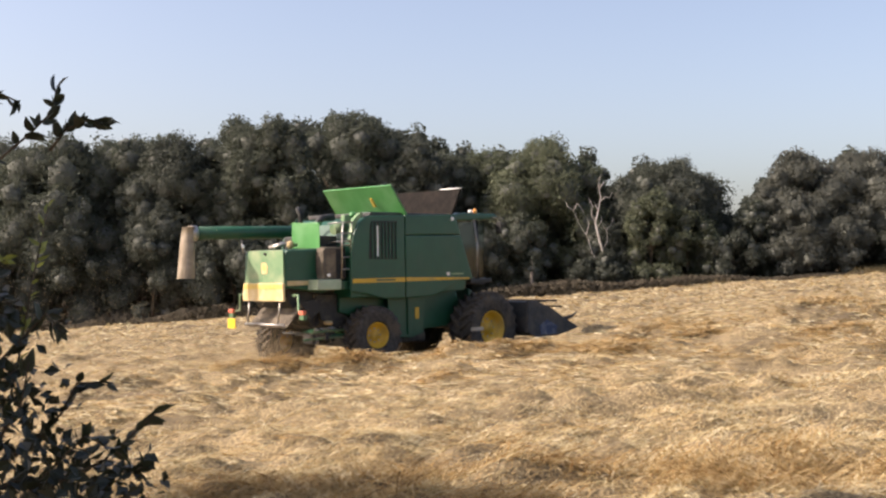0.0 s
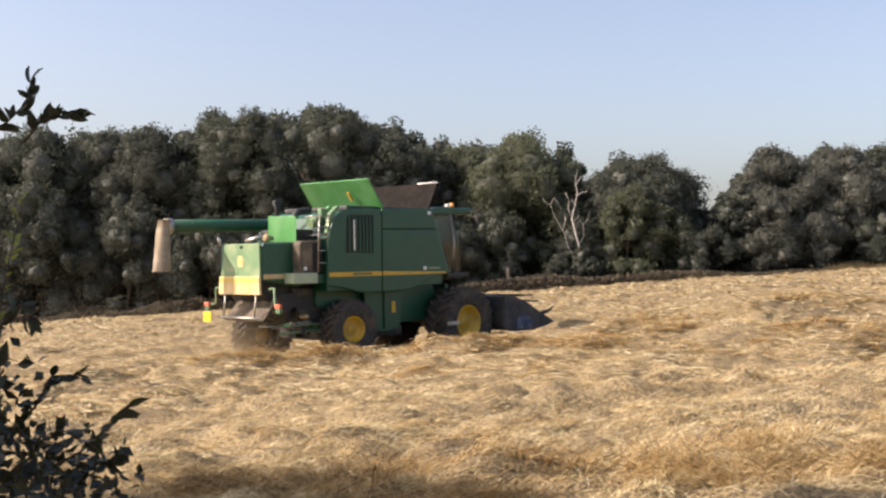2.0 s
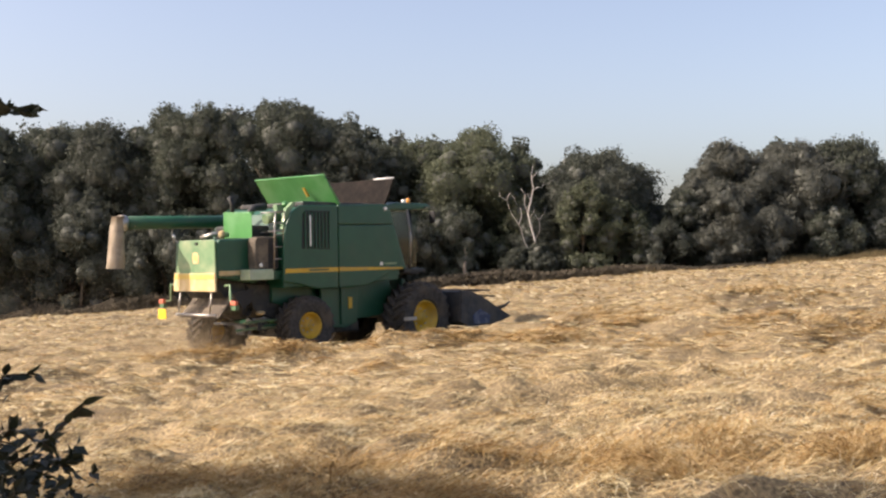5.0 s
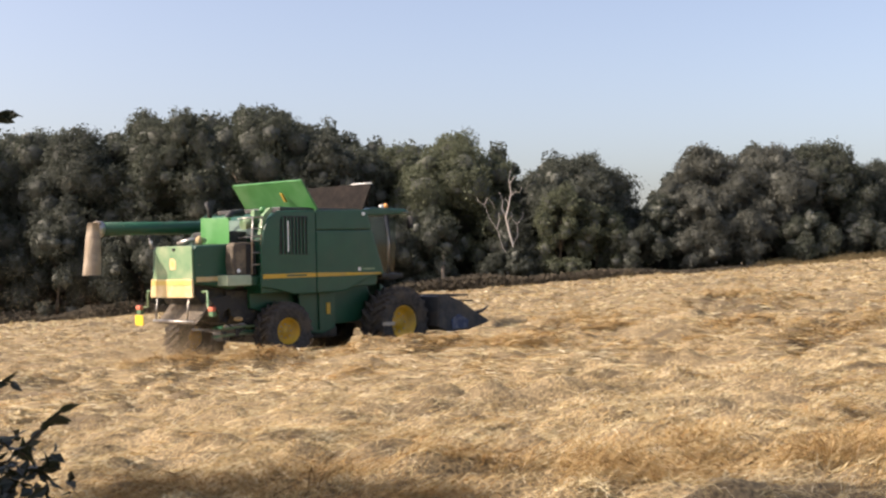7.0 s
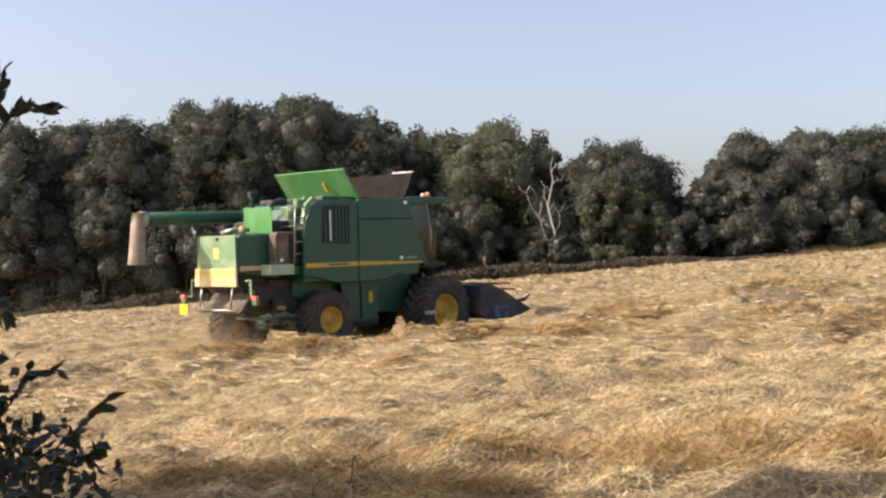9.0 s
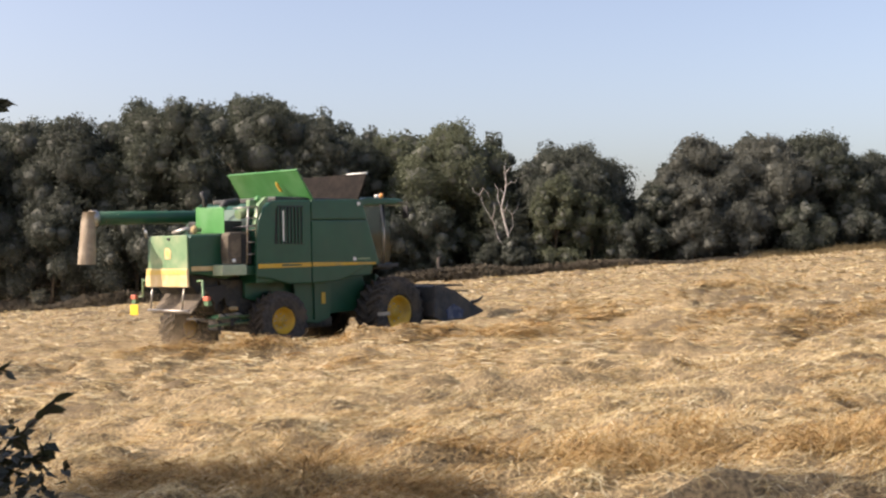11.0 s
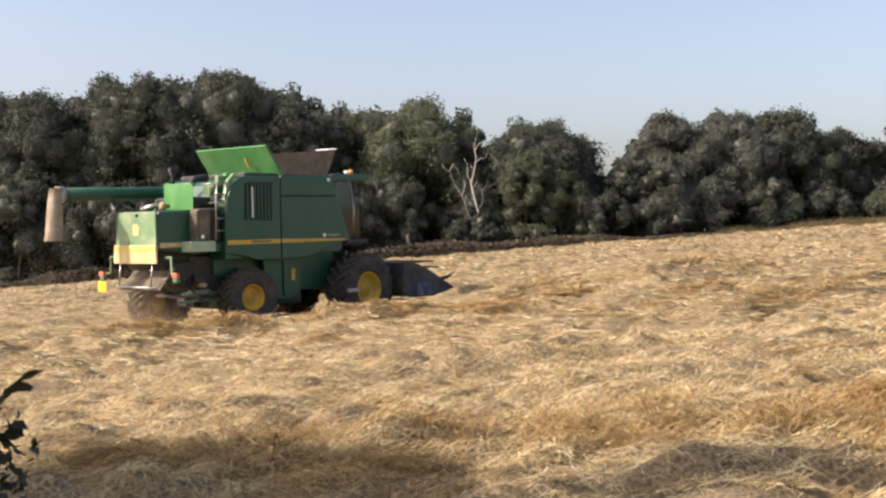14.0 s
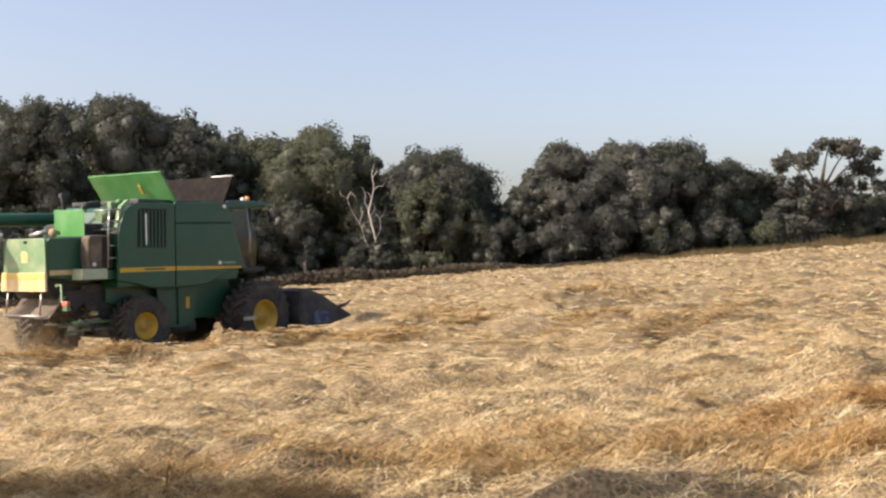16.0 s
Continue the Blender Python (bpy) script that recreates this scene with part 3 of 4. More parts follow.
def open_tree():
    """The airy tree with layered branches and sky between them."""
    gen = np.random.default_rng(41)
    x, y = 43.6, 85
    z = height(x, y)
    root = thing("open_tree", "airy grey-green tree with layered branches and gaps", "tree", Matrix.Translation((x, y, z)))
    bm = bmesh.new()
    tube([(0, 0, -.2), (.2, 0, 1.8), (-.2, .1, 4.0), (.3, 0, 6.4)], [.22, .17, .13, .06], 8, bm)
    lobes = []
    for bx, bz in ((-3.6, 5.2), (-2.9, 6.6), (-2.0, 3.6), (-1.6, 7.4), (.2, 8.1), (1.7, 7.9), (3.4, 7.6), (4.2, 6.3), (2.6, 5.3), (3.6, 4.0), (-.6, 5.2), (1.0, 3.8), (-3.3, 2.3), (-1.2, 2.0), (1.9, 2.2), (3.8, 2.4), (5.4, 5.0), (5.6, 3.0)):
        by, bz = gen.uniform(-1.5, 1.5), bz - .6
        tube([(0, 0, min(bz * .55, 5)), (bx * .5, by * .5, bz * .8), (bx, by, bz)], [.11, .07, .03], 6, bm)
        for k in range(7):
            lobes.append((bx + gen.uniform(-1.3, 1.3), by + gen.uniform(-.7, .7), bz + gen.uniform(-.3, .3), gen.uniform(.25, .6)))
    part("trunk", bm, M_BARK, root)
    v, f = foliage(lobes, 26000, .2, gen)
    crown = quick_mesh("crown", v, f, 3, M_LEAF_GREY, root)
    v, f = cores(lobes, .6, gen)
    quick_mesh("inner_foliage", v, f, 3, M_CORE, crown, smooth=True)


open_tree()


def dead_tree():
    x, y = 9.2, 79
    root = thing("dead_tree", "bare bleached dead tree with forked crooked branches", "tree", Matrix.Translation((x, y, height(x, y))))
    bm = bmesh.new()
    tall = lambda pts: [(a, b, c * 1.17) for a, b, c in pts]
    tube(tall([(.2, 1, -.2), (.25, .9, 1.2), (.2, .8, 2.3), (-.05, .7, 3.0), (-.3, .7, 3.9), (-.1, .7, 4.6), (.05, .7, 5.3), (-.1, .7, 6.0), (.05, .7, 6.6)]), [.11, .09, .08, .075, .065, .05, .038, .025, .012], 8, bm)
    part("trunk", bm, M_DEAD, root)
    upper = [[(.0, .7, 5.1), (.35, .7, 5.35), (.6, .7, 5.3), (.8, .7, 5.6)], [(-.3, .7, 3.9), (-.55, .7, 4.4), (-.5, .7, 4.9), (-.75, .7, 5.3)], [(.2, .8, 2.4), (.5, .8, 2.9), (.45, .8, 3.5), (.8, .8, 3.9), (.85, .8, 4.2)]]
    lower = [[(.45, .8, 3.5), (.15, .8, 3.8)], [(-.05, .7, 5.8), (.3, .7, 6.2), (.5, .7, 6.15)], [(.2, .9, 1.4), (-.5, .8, 2.2), (-.8, .8, 3.1), (-1.4, .8, 3.9), (-1.7, .8, 4.6)],
                [(-1.7, .8, 4.6), (-1.5, .8, 5.0), (-1.2, .8, 4.75), (-1.0, .8, 4.3)], [(-1.7, .8, 4.6), (-2.1, .8, 4.8), (-2.2, .8, 5.05)], [(-.9, .8, 3.2), (-.7, .8, 3.8), (-.8, .8, 4.2)], [(-.1, .7, 4.6), (-.35, .7, 5.0)], [(-.2, .7, 3.6), (.1, .7, 4.0), (.1, .7, 4.3)]]
    for pts in upper + lower:
        b = bmesh.new()
        tube(tall(pts), [.038 - .028 * i / (len(pts) - 1) for i in range(len(pts))], 6, b)
        part("branch", b, M_DEAD, root)


dead_tree()


def pale_trunk():
    x, y = 4.75, 79
    root = thing("bare_trunk", "pale bare tree trunk standing against the wood", "tree trunk", Matrix.Translation((x, y, height(x, y))))
    b = bmesh.new()
    tube([(.12, 0, -.2), (0, 0, .7), (-.08, .1, 1.3), (.05, .8, 2.0), (.0, 1.8, 3.4)], [.16, .13, .11, .1, .08], 8, b)
    part("trunk", b, M_PALEBARK, root)


pale_trunk()


def edge_grass():
    """Uncut dry grass in a ragged band along the foot of the wood."""
    gen = np.random.default_rng(9)
    n = 30000
    x = gen.uniform(-42, 56, n)
    y = gen.uniform(EDGE - .8, EDGE + 4.5, n)
    tall = (.06 + .55 * vnoise(x * .5, y * .5) ** 2 * step01(6, 12, x) + .35 * step01(20, 36, x)) * gen.uniform(.5, 1.2, n)
    base = np.stack([x, y, ground(x, y, False) - .03], -1)
    lean = np.stack([gen.normal(0, .3, n), gen.normal(0, .3, n), np.ones(n)], -1) * tall[:, None]
    w = np.stack([gen.uniform(.02, .05, n), np.zeros(n), np.zeros(n)], -1)
    v = np.stack([base - w, base + w, base + lean], 1).reshape(-1, 3)
    tagged(quick_mesh("field_edge_grass", v, np.arange(n * 3).reshape(-1, 3), 3, M_DRYGRASS), "band of tall dry grass along the wood", "grass", kind="stuff")


edge_grass()


def verge():
    """Low leaves at the foot of the trees; the shade band there is put into their colour."""
    gen = np.random.default_rng(19)
    n = 60000
    x = gen.uniform(-44, 26, n)
    y = EDGE + .8 + gen.random(n) * 4.5
    tall = (.25 + .9 * vnoise(x * .4, y * .4)) * (1 - .6 * step01(10, 22, x))
    z = ground(x, y, False) + gen.random(n) * tall
    v, f = leaf_tips(np.stack([x, y, z], -1), np.tile((0, -.5, .8), (n, 1)), .17, .4, gen)
    tagged(quick_mesh("bracken", v, f, 3, M_VERGE), "low growth at the foot of the wood, darkened as shade", "bracken", kind="stuff")


verge()


# ---------- the combine harvester: x ahead, y to its left, z up ----------
def wheel(name, x, y, r, width, rim_r, parent, turn=0.0, lugs=22, sunk=0.0):
    """A lugged tractor tyre with a dished yellow rim; y is the middle of the tyre."""
    s = -1 if y < 0 else 1
    hub = new(name)
    hub.parent = parent
    hub.matrix_local = pose(x, y, r - sunk, 0, 0, turn)
    w = width / 2
    seg, flank = lugs * 8, [(rim_r, .72), (rim_r * 1.12, .92), (r * .78, 1.0), (r * .86, .99)]
    tread = [(-.94 + 1.88 * k / 16) for k in range(17)]
    section = [(rr, -t, 0) for rr, t in flank] + [(r * (.955 - .05 * abs(t) ** 4), t, 1) for t in tread] + [(rr, t, 0) for rr, t in flank[::-1]]
    bm = bmesh.new()
    rings = []
    for k in range(seg):
        a, ring = 2 * math.pi * k / seg, []
        for rr, t, on_tread in section:
            phase = (lugs * (a + .34 * abs(t)) / (2 * math.pi) + (.5 if t > 0 else 0)) % 1
            proud = .065 * r / .7 if on_tread and phase < .34 and abs(t) > .02 else 0
            ring.append(bm.verts.new(((rr + proud) * math.cos(a), t * w, (rr + proud) * math.sin(a))))
        rings.append(ring)
    for k in range(seg):
        p_, q_ = rings[k], rings[(k + 1) % seg]
        for i in range(len(section) - 1):
            bm.faces.new((p_[i], p_[i + 1], q_[i + 1], q_[i]))
    bmesh.ops.recalc_face_normals(bm, faces=bm.faces)
    part("tyre", bm, M_RUBBER, hub, "black lugged tyre grey with dust")
    rim = lathe([(rim_r * 1.04, s * w * .74), (rim_r * 1.0, s * w * .84), (rim_r * .94, s * w * .80), (rim_r * .88, s * w * .42), (rim_r * .62, s * w * .30), (rim_r * .40, s * w * .34), (rim_r * .36, s * w * .46), (0.01, s * w * .48)], 36)
    bmesh.ops.recalc_face_normals(rim, faces=rim.faces)
    rim_ob = part("rim", rim, M_YELLOW, hub, "yellow steel rim")
    for k in range(8):
        a = 2 * math.pi * k / 8
        part("bolt", tube([(rim_r * .52 * math.cos(a), s * w * .28, rim_r * .52 * math.sin(a)), (rim_r * .52 * math.cos(a), s * w * .40, rim_r * .52 * math.sin(a))], .022, 6), M_STEEL, rim_ob)
    return hub


def harvester():
    z0 = HARVESTER_Z
    root = thing("combine_harvester", "green combine harvester with yellow wheels, tank covers open, on straw stubble", "combine harvester",
                 pose(HARVESTER[0], HARVESTER[1], z0, -.4, -.9, math.degrees(HEAD)))
    K = 1.08

    def add(name, bm, mat, parent, label=""):
        for v in bm.verts:
            v.co.x = v.co.x * K if v.co.x > -.6 else -.648 + (v.co.x + .6) * .93
        return part(name, bm, mat, parent, label)

    def in_cab(name, bm, mat, label=""):
        for v in bm.verts:
            v.co.x = 3.0 + (v.co.x - 3.0) * .86
        return add(name, bm, mat, root, label)

    # wheels
    wheel("front_wheel", 3.72 * K, -1.46, .95, .9, .46, root, sunk=.28)
    wheel("front_wheel", 3.72 * K, 1.46, .95, .9, .46, root, sunk=.28)
    wheel("rear_wheel", .13, -1.28, .72, .7, .33, root, turn=-6, sunk=.07)
    wheel("rear_wheel", -.38, 1.72, .76, .72, .32, root, turn=-9, sunk=.34)
    add("rear_axle", prism([(-.12, .55), (.12, .55), (.12, .78), (-.12, .78)], -1.2, 1.6, .02), M_GREEN, root, "dark green steering axle")
    add("tie_rod", tube([(-.3, -1.0, .6), (-.3, 1.35, .6)], .03, 8), M_STEEL, root)
    add("steering_cylinder", tube([(-.22, -.95, .72), (-.22, -.3, .74)], .05, 10), M_GREEN_BRIGHT, root)
    add("tow_hitch", block(-.62, -.15, -.12, .12, .42, .58, .02), M_DARK, root)
    # under-body
    add("chassis", prism([(-.6, 1.25), (-.6, 1.75), (3.2, 1.75), (3.4, 1.2), (2.9, .75), (.8, .62), (.45, .95)], -.95, .95, .03), M_GREEN, root, "dark green threshing body")
    add("front_axle", block(3.5, 4.08, -1.2, 1.2, .62, 1.2, .05), M_DARK, root)
    add("side_skirt", prism([(.72, 1.62), (1.95, 1.62), (1.9, .62), (1.5, .5), (.85, .55)], -1.16, -1.08, .02), M_GREEN, root)
    add("side_skirt", prism([(.72, 1.62), (1.95, 1.62), (1.9, .62), (1.5, .5), (.85, .55)], 1.08, 1.16, .02), M_GREEN, root)
    add("skirt_post", block(1.35, 1.47, -1.21, -1.155, .6, 1.6, .015), M_GREEN, root)
    add("warning_label", block(1.62, 1.74, -1.176, -1.158, 1.0, 1.3, .003), M_YELLOW, root, "small yellow warning sticker")
    add("belly", block(-.4, 2.2, -.9, .9, .36, .66, .06), M_DARK, root)
    # body and side panels
    add("body", prism([(-.60, 1.62), (-.58, 2.6), (-.46, 3.2), (-.3, 3.5), (-.05, 3.66), (2.72, 3.70), (3.24, 2.1), (3.1, 1.72)], -1.42, 1.42, .03), M_GREEN, root)
    rear_p = [(-.67, 1.78), (-.64, 2.75), (-.56, 3.2), (-.42, 3.5), (-.12, 3.70), (1.035, 3.735), (1.035, 1.57), (.35, 1.57), (-.15, 1.70)]
    front_a = [(1.06, 3.22), (1.06, 3.735), (2.75, 3.78), (2.93, 3.24)]
    front_b = [(1.06, 1.57), (1.06, 3.20), (2.94, 3.22), (3.36, 2.02), (2.9, 1.97), (2.45, 1.78), (2.0, 1.6)]
    for s in (-1, 1):
        lo, hi = sorted((s * 1.425, s * 1.50))
        rear = add("side_panel", prism(rear_p, lo, hi, .035), M_GREEN, root, "glossy dark green side panel with yellow stripe")
        front = add("side_panel", prism(front_b, lo, hi, .035), M_GREEN, root, "glossy dark green side panel with yellow stripe")
        add("upper_panel", prism(front_a, lo, hi, .03), M_GREEN, root)
        o0, o1 = sorted((s * 1.502, s * 1.512))
        add("stripe", prism([(-.60, 1.99), (-.60, 2.10), (1.03, 2.11), (1.03, 2.00)], o0, o1, .003), M_YELLOW, rear, "yellow stripe")
        add("stripe", prism([(1.065, 2.00), (1.065, 2.11), (3.2, 2.07), (3.22, 2.02)], o0, o1, .003), M_YELLOW, front, "yellow stripe")
        p0, p1 = sorted((s * 1.513, s * 1.518))
        add("lettering_bar", block(.1, .72, p0, p1, 2.035, 2.075, .002), M_GREEN, rear, "unreadable maker's lettering")
        add("badge", block(2.42, 2.52, o0, o1, 2.13, 2.22, .003), M_WHITE, front, "small white badge")
        add("model_lettering_bar", block(2.56, 3.0, o0, o1, 2.15, 2.2, .002), M_GREEN_PALE, front, "unreadable model lettering")
        if s < 0:
            add("side_lamp", tube([(2.62, -1.5, 3.66), (2.62, -1.54, 3.66)], .05, 10), M_WHITE, root, "small white work lamp")
            # louvred air intake: black sheet as the shade behind the slats, slats, white strip
            add("intake_shade_sheet", prism([(-.1, 2.60), (-.06, 3.48), (.02, 3.57), (.80, 3.57), (.80, 2.58)], -1.508, -1.501, .002), M_BLACK, rear)
            for k in range(8):
                x = -.0 + .108 * k
                add("intake_slat", prism([(x - .022, 2.60), (x - .016, 3.54), (x + .016, 3.54), (x + .022, 2.60)], -1.535, -1.509, .006), M_GREEN, rear)
            add("intake_sticker", block(.115, .185, -1.518, -1.510, 2.66, 2.80, .002), M_WHITE, rear)
            add("intake_white_strip", block(.134, .19, -1.516, -1.510, 2.72, 3.44, .002), M_WHITE, rear)
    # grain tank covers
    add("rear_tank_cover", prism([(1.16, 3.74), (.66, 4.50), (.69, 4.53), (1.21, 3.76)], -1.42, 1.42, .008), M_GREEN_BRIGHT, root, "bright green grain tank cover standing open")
    add("cover_latch", prism([(.90, 3.98), (.76, 4.2), (.79, 4.22), (.95, 3.99)], -.52, -.44, .008), M_YELLOW, root, "yellow latch")
    add("front_tank_cover", prism([(2.70, 3.78), (3.02, 4.50), (3.06, 4.49), (2.75, 3.76)], -1.4, 1.4, .008), M_COVER_DARK, root, "dark grain tank cover standing open")
    add("cover_edge", tube([(3.04, -1.4, 4.51), (3.04, -.6, 4.51)], .022, 8), M_WHITE, root)
    add("left_tank_cover", prism([(1.38, 3.74), (1.95, 4.42), (1.98, 4.40), (1.43, 3.72)], 1.22, 2.7, .008, axis="x"), M_COVER_DARK, root)
    add("tank_rim", block(.1, 2.7, -1.3, 1.3, 3.68, 3.80, .03), M_DARK, root)
    add("exhaust_shroud", block(.15, 1.1, -1.25, -.85, 3.70, 3.82, .04), M_GREEN, root)
    # rear hood
    side = [(-2.46, 1.9), (-2.44, 2.75), (-2.38, 2.84), (-.75, 2.90), (-.6, 2.0), (-1.2, 1.75), (-2.3, 1.9)]
    add("straw_hood", prism(side, -1.02, .72, .05), M_GREEN, root, "dark green straw hood")
    add("rear_door", prism([(-1.0, 2.02), (-.98, 2.80), (-.94, 2.84), (.46, 2.84), (.5, 2.80), (.64, 2.02)], -2.50, -2.45, .02, axis="x"), M_GREEN_PALE, root, "pale green rear door, sunlight in its colour")
    add("rear_apron", prism([(-1.03, 1.58), (-1.02, 2.03), (.67, 2.03), (.72, 1.58)], -2.54, -2.47, .02, axis="x"), M_YELLOW_DUST, root, "dusty yellow apron")
    add("apron_band", prism([(-1.0, 1.88), (-1.0, 2.0), (.65, 2.0), (.66, 1.88)], -2.55, -2.538, .003, axis="x"), M_PLATE_DUSTY, root)
    add("emblem", prism([(-.33, 2.26), (-.35, 2.46), (-.25, 2.54), (-.1, 2.54), (-.07, 2.42), (-.1, 2.26)], -2.512, -2.50, .01, axis="x"), M_YELLOW_DUST, root, "yellow emblem plate")
    add("emblem_figure", prism([(-.26, 2.31), (-.26, 2.45), (-.14, 2.48), (-.16, 2.36)], -2.518, -2.512, .004, axis="x"), M_PLATE_DUSTY, root)
    add("door_grip", block(-2.53, -2.5, -.3, -.2, 2.72, 2.79, .01), M_BLACK, root)
    add("hood_stripe", prism([(-2.4, 1.96), (-2.4, 2.08), (-1.45, 2.08), (-1.45, 1.97)], -1.036, -1.022, .003), M_YELLOW_DUST, root)
    add("sieve_tail", prism([(-2.2, 1.62), (-2.0, 1.4), (-1.2, 1.2), (-.6, 1.45), (-.6, 1.85), (-2.2, 1.95)], -.75, .75, .03), M_DARK, root, "dark chaff outlet")
    add("spreader_plate", prism([(-2.42, .92), (-2.4, .97), (-1.86, 1.52), (-1.82, 1.48)], -1.0, .6, .01), M_SCREEN, root, "chaff-dusted spreader plate")
    add("spreader_bar", tube([(-2.52, -1.05, 1.0), (-2.52, .62, 1.0)], .035, 8), M_STEEL, root)
    for y in (-.8, .5):
        add("stay", tube([(-2.46, y, 1.6), (-2.5, y + .06, 1.0)], .025, 8), M_STEEL, root)
    add("sieve_box", prism([(-1.35, 1.72), (.6, 1.72), (.6, .72), (-.5, .78), (-1.15, 1.08)], -.86, .86, .03), M_DARK, root, "grimy dark sieve housing")
    add("chopper", tube([(-1.25, -.7, 1.12), (-1.25, .7, 1.12)], .2, 16), M_DARK, root)
    add("chaff_pile", ball((-1.0, -.95, 1.0), .13, .5), M_TAN, root, "caked straw and chaff")
    add("hitch_frame", prism([(-.98, .65), (-.98, .70), (-.1, .74), (-.1, .68)], -1.0, -.95, .008), M_GREEN, root)
    add("chaff_flap", prism([(-2.0, 1.56), (-1.25, 1.62), (-1.35, 1.3), (-1.62, 1.12)], -1.02, -.98, .008), M_BLACK, root, "black rubber chaff flap")
    for x0, x1, y, z in ((-1.85, -.35, -.98, .6), (-1.6, -.2, -1.02, .78)):
        add("drawbar_rail", tube([(x0, y, z), ((x0 + x1) / 2, y, z + .03), (x1, y, z + .02)], .03, 8), M_GREEN_DUSTY, root, "dusty green drawbar rail")
    for x, y, z in ((-1.45, -.9, .62), (-1.1, -1.0, .7), (-.8, -.86, .66)):
        add("drawbar_bracket", prism([(x - .07, z - .12), (x - .07, z + .08), (x + .07, z + .1), (x + .05, z - .14)], y - .04, y + .04, .012), M_DARK, root)
    add("axle_cylinder", tube([(-1.3, -.75, .82), (-.7, -.8, .86), (-.4, -.82, .86)], [.05, .05, .025], 10), M_STEEL, root, "bright steel steering cylinder")
    for k, y in enumerate((-.7, -.5, .35)):
        add("hydraulic_hose", tube([(-1.2, y, 1.2), (-1.35 - .05 * k, y - .1, .95), (-1.1, y - .15, .78), (-.6, y - .1, .8)], .022, 8), M_BLACK, root)
    add("rear_beam", block(-1.0, -.94, -1.0, 1.0, .66, .72, .01), M_DARK, root)
    # engine deck between hood and tank
    add("radiator_screen", prism([(-1.42, 2.10), (-1.46, 2.4), (-1.44, 2.82), (-1.36, 2.9), (-.72, 2.92), (-.66, 2.1)], -1.32, -1.0, .05), M_SCREEN, root, "chaff-caked radiator screen")
    add("screen_side", prism([(-1.02, 2.12), (-1.02, 2.86), (-.72, 2.88), (-.68, 2.12)], -1.335, -1.322, .004), M_BLACK, root)
    add("screen_lamp", ball((-1.28, -1.34, 2.2), .05), M_WHITE, root)
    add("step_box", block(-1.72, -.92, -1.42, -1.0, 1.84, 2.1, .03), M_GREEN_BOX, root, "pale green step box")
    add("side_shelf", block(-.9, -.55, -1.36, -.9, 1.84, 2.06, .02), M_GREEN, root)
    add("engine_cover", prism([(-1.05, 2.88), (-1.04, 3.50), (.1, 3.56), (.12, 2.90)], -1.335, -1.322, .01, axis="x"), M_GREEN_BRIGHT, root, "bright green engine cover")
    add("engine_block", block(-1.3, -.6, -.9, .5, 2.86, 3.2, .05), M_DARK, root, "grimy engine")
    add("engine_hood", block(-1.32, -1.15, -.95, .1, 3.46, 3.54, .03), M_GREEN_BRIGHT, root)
    add("air_duct", tube([(-1.0, -.5, 3.5), (-.7, -.4, 3.66), (-.3, -.3, 3.7)], [.07, .09, .1], 10), M_DARK, root)
    add("filter_can", tube([(-.75, -.9, 3.35), (-.35, -.9, 3.45)], .13, 14), M_GREEN_PALE, root)
    add("exhaust_pipe", tube([(-.95, .2, 3.2), (-.95, .2, 3.75), (-1.05, .2, 3.95)], .06, 10), M_DARK, root)
    add("hose", tube([(-1.35, .1, 2.9), (-1.2, .0, 3.02), (-.95, -.2, 3.0), (-.75, -.6, 3.15)], .035, 8), M_BLACK, root)
    add("oil_cap", ball((-1.75, -.35, 2.98), .1, 1.1), M_TAN, root)
    add("deck_pipe", tube([(-2.1, .1, 2.9), (-1.9, -.2, 3.0), (-1.5, -.3, 2.98)], .06, 10), M_STEEL, root)
    # ladder and rails beside the engine
    for x in (-.92, -.62):
        add("ladder_rail", tube([(x, -1.42, 2.1), (x + .04, -1.42, 3.1), (x + .1, -1.40, 3.55)], .022, 8), M_STEEL, root)
    for z in (2.35, 2.65, 2.95, 3.25):
        add("rung", tube([(-.91, -1.42, z), (-.59, -1.42, z)], .018, 8), M_STEEL, root)
    add("handrail", tube([(-1.0, -1.0, 3.02), (-.85, -1.40, 3.05), (-.5, -1.42, 3.05)], .02, 8), M_STEEL, root)
    add("handrail", tube([(-1.0, -1.0, 3.5), (-.85, -1.38, 3.52), (-.5, -1.40, 3.54)], .02, 8), M_STEEL, root)
    add("corner_bracket", prism([(-.62, 3.1), (-.5, 3.6), (-.3, 3.78), (-.2, 3.76), (-.42, 3.5), (-.54, 3.1)], -1.44, -1.32, .01), M_GREEN_PALE, root)
    add("deck_clutter", ball((-.35, -1.2, 3.72), .09), M_GREEN_BRIGHT, root)
    add("deck_clutter", block(-.6, -.4, -1.2, -1.05, 3.5, 3.72, .02), M_GREEN_PALE, root)
    # unloading auger folded back along its left side
    auger = add("unloading_auger", tube([(.6, 1.25, 3.36), (-.7, 1.22, 3.35), (-3.8, 1.2, 3.30)], .17, 20), M_GREEN, root, "long dark green unloading auger tube")
    add("auger_collar", tube([(-3.68, 1.2, 3.30), (-3.86, 1.2, 3.298)], .2, 20), M_STEEL, auger)
    spout = bmesh.new()
    rings = []
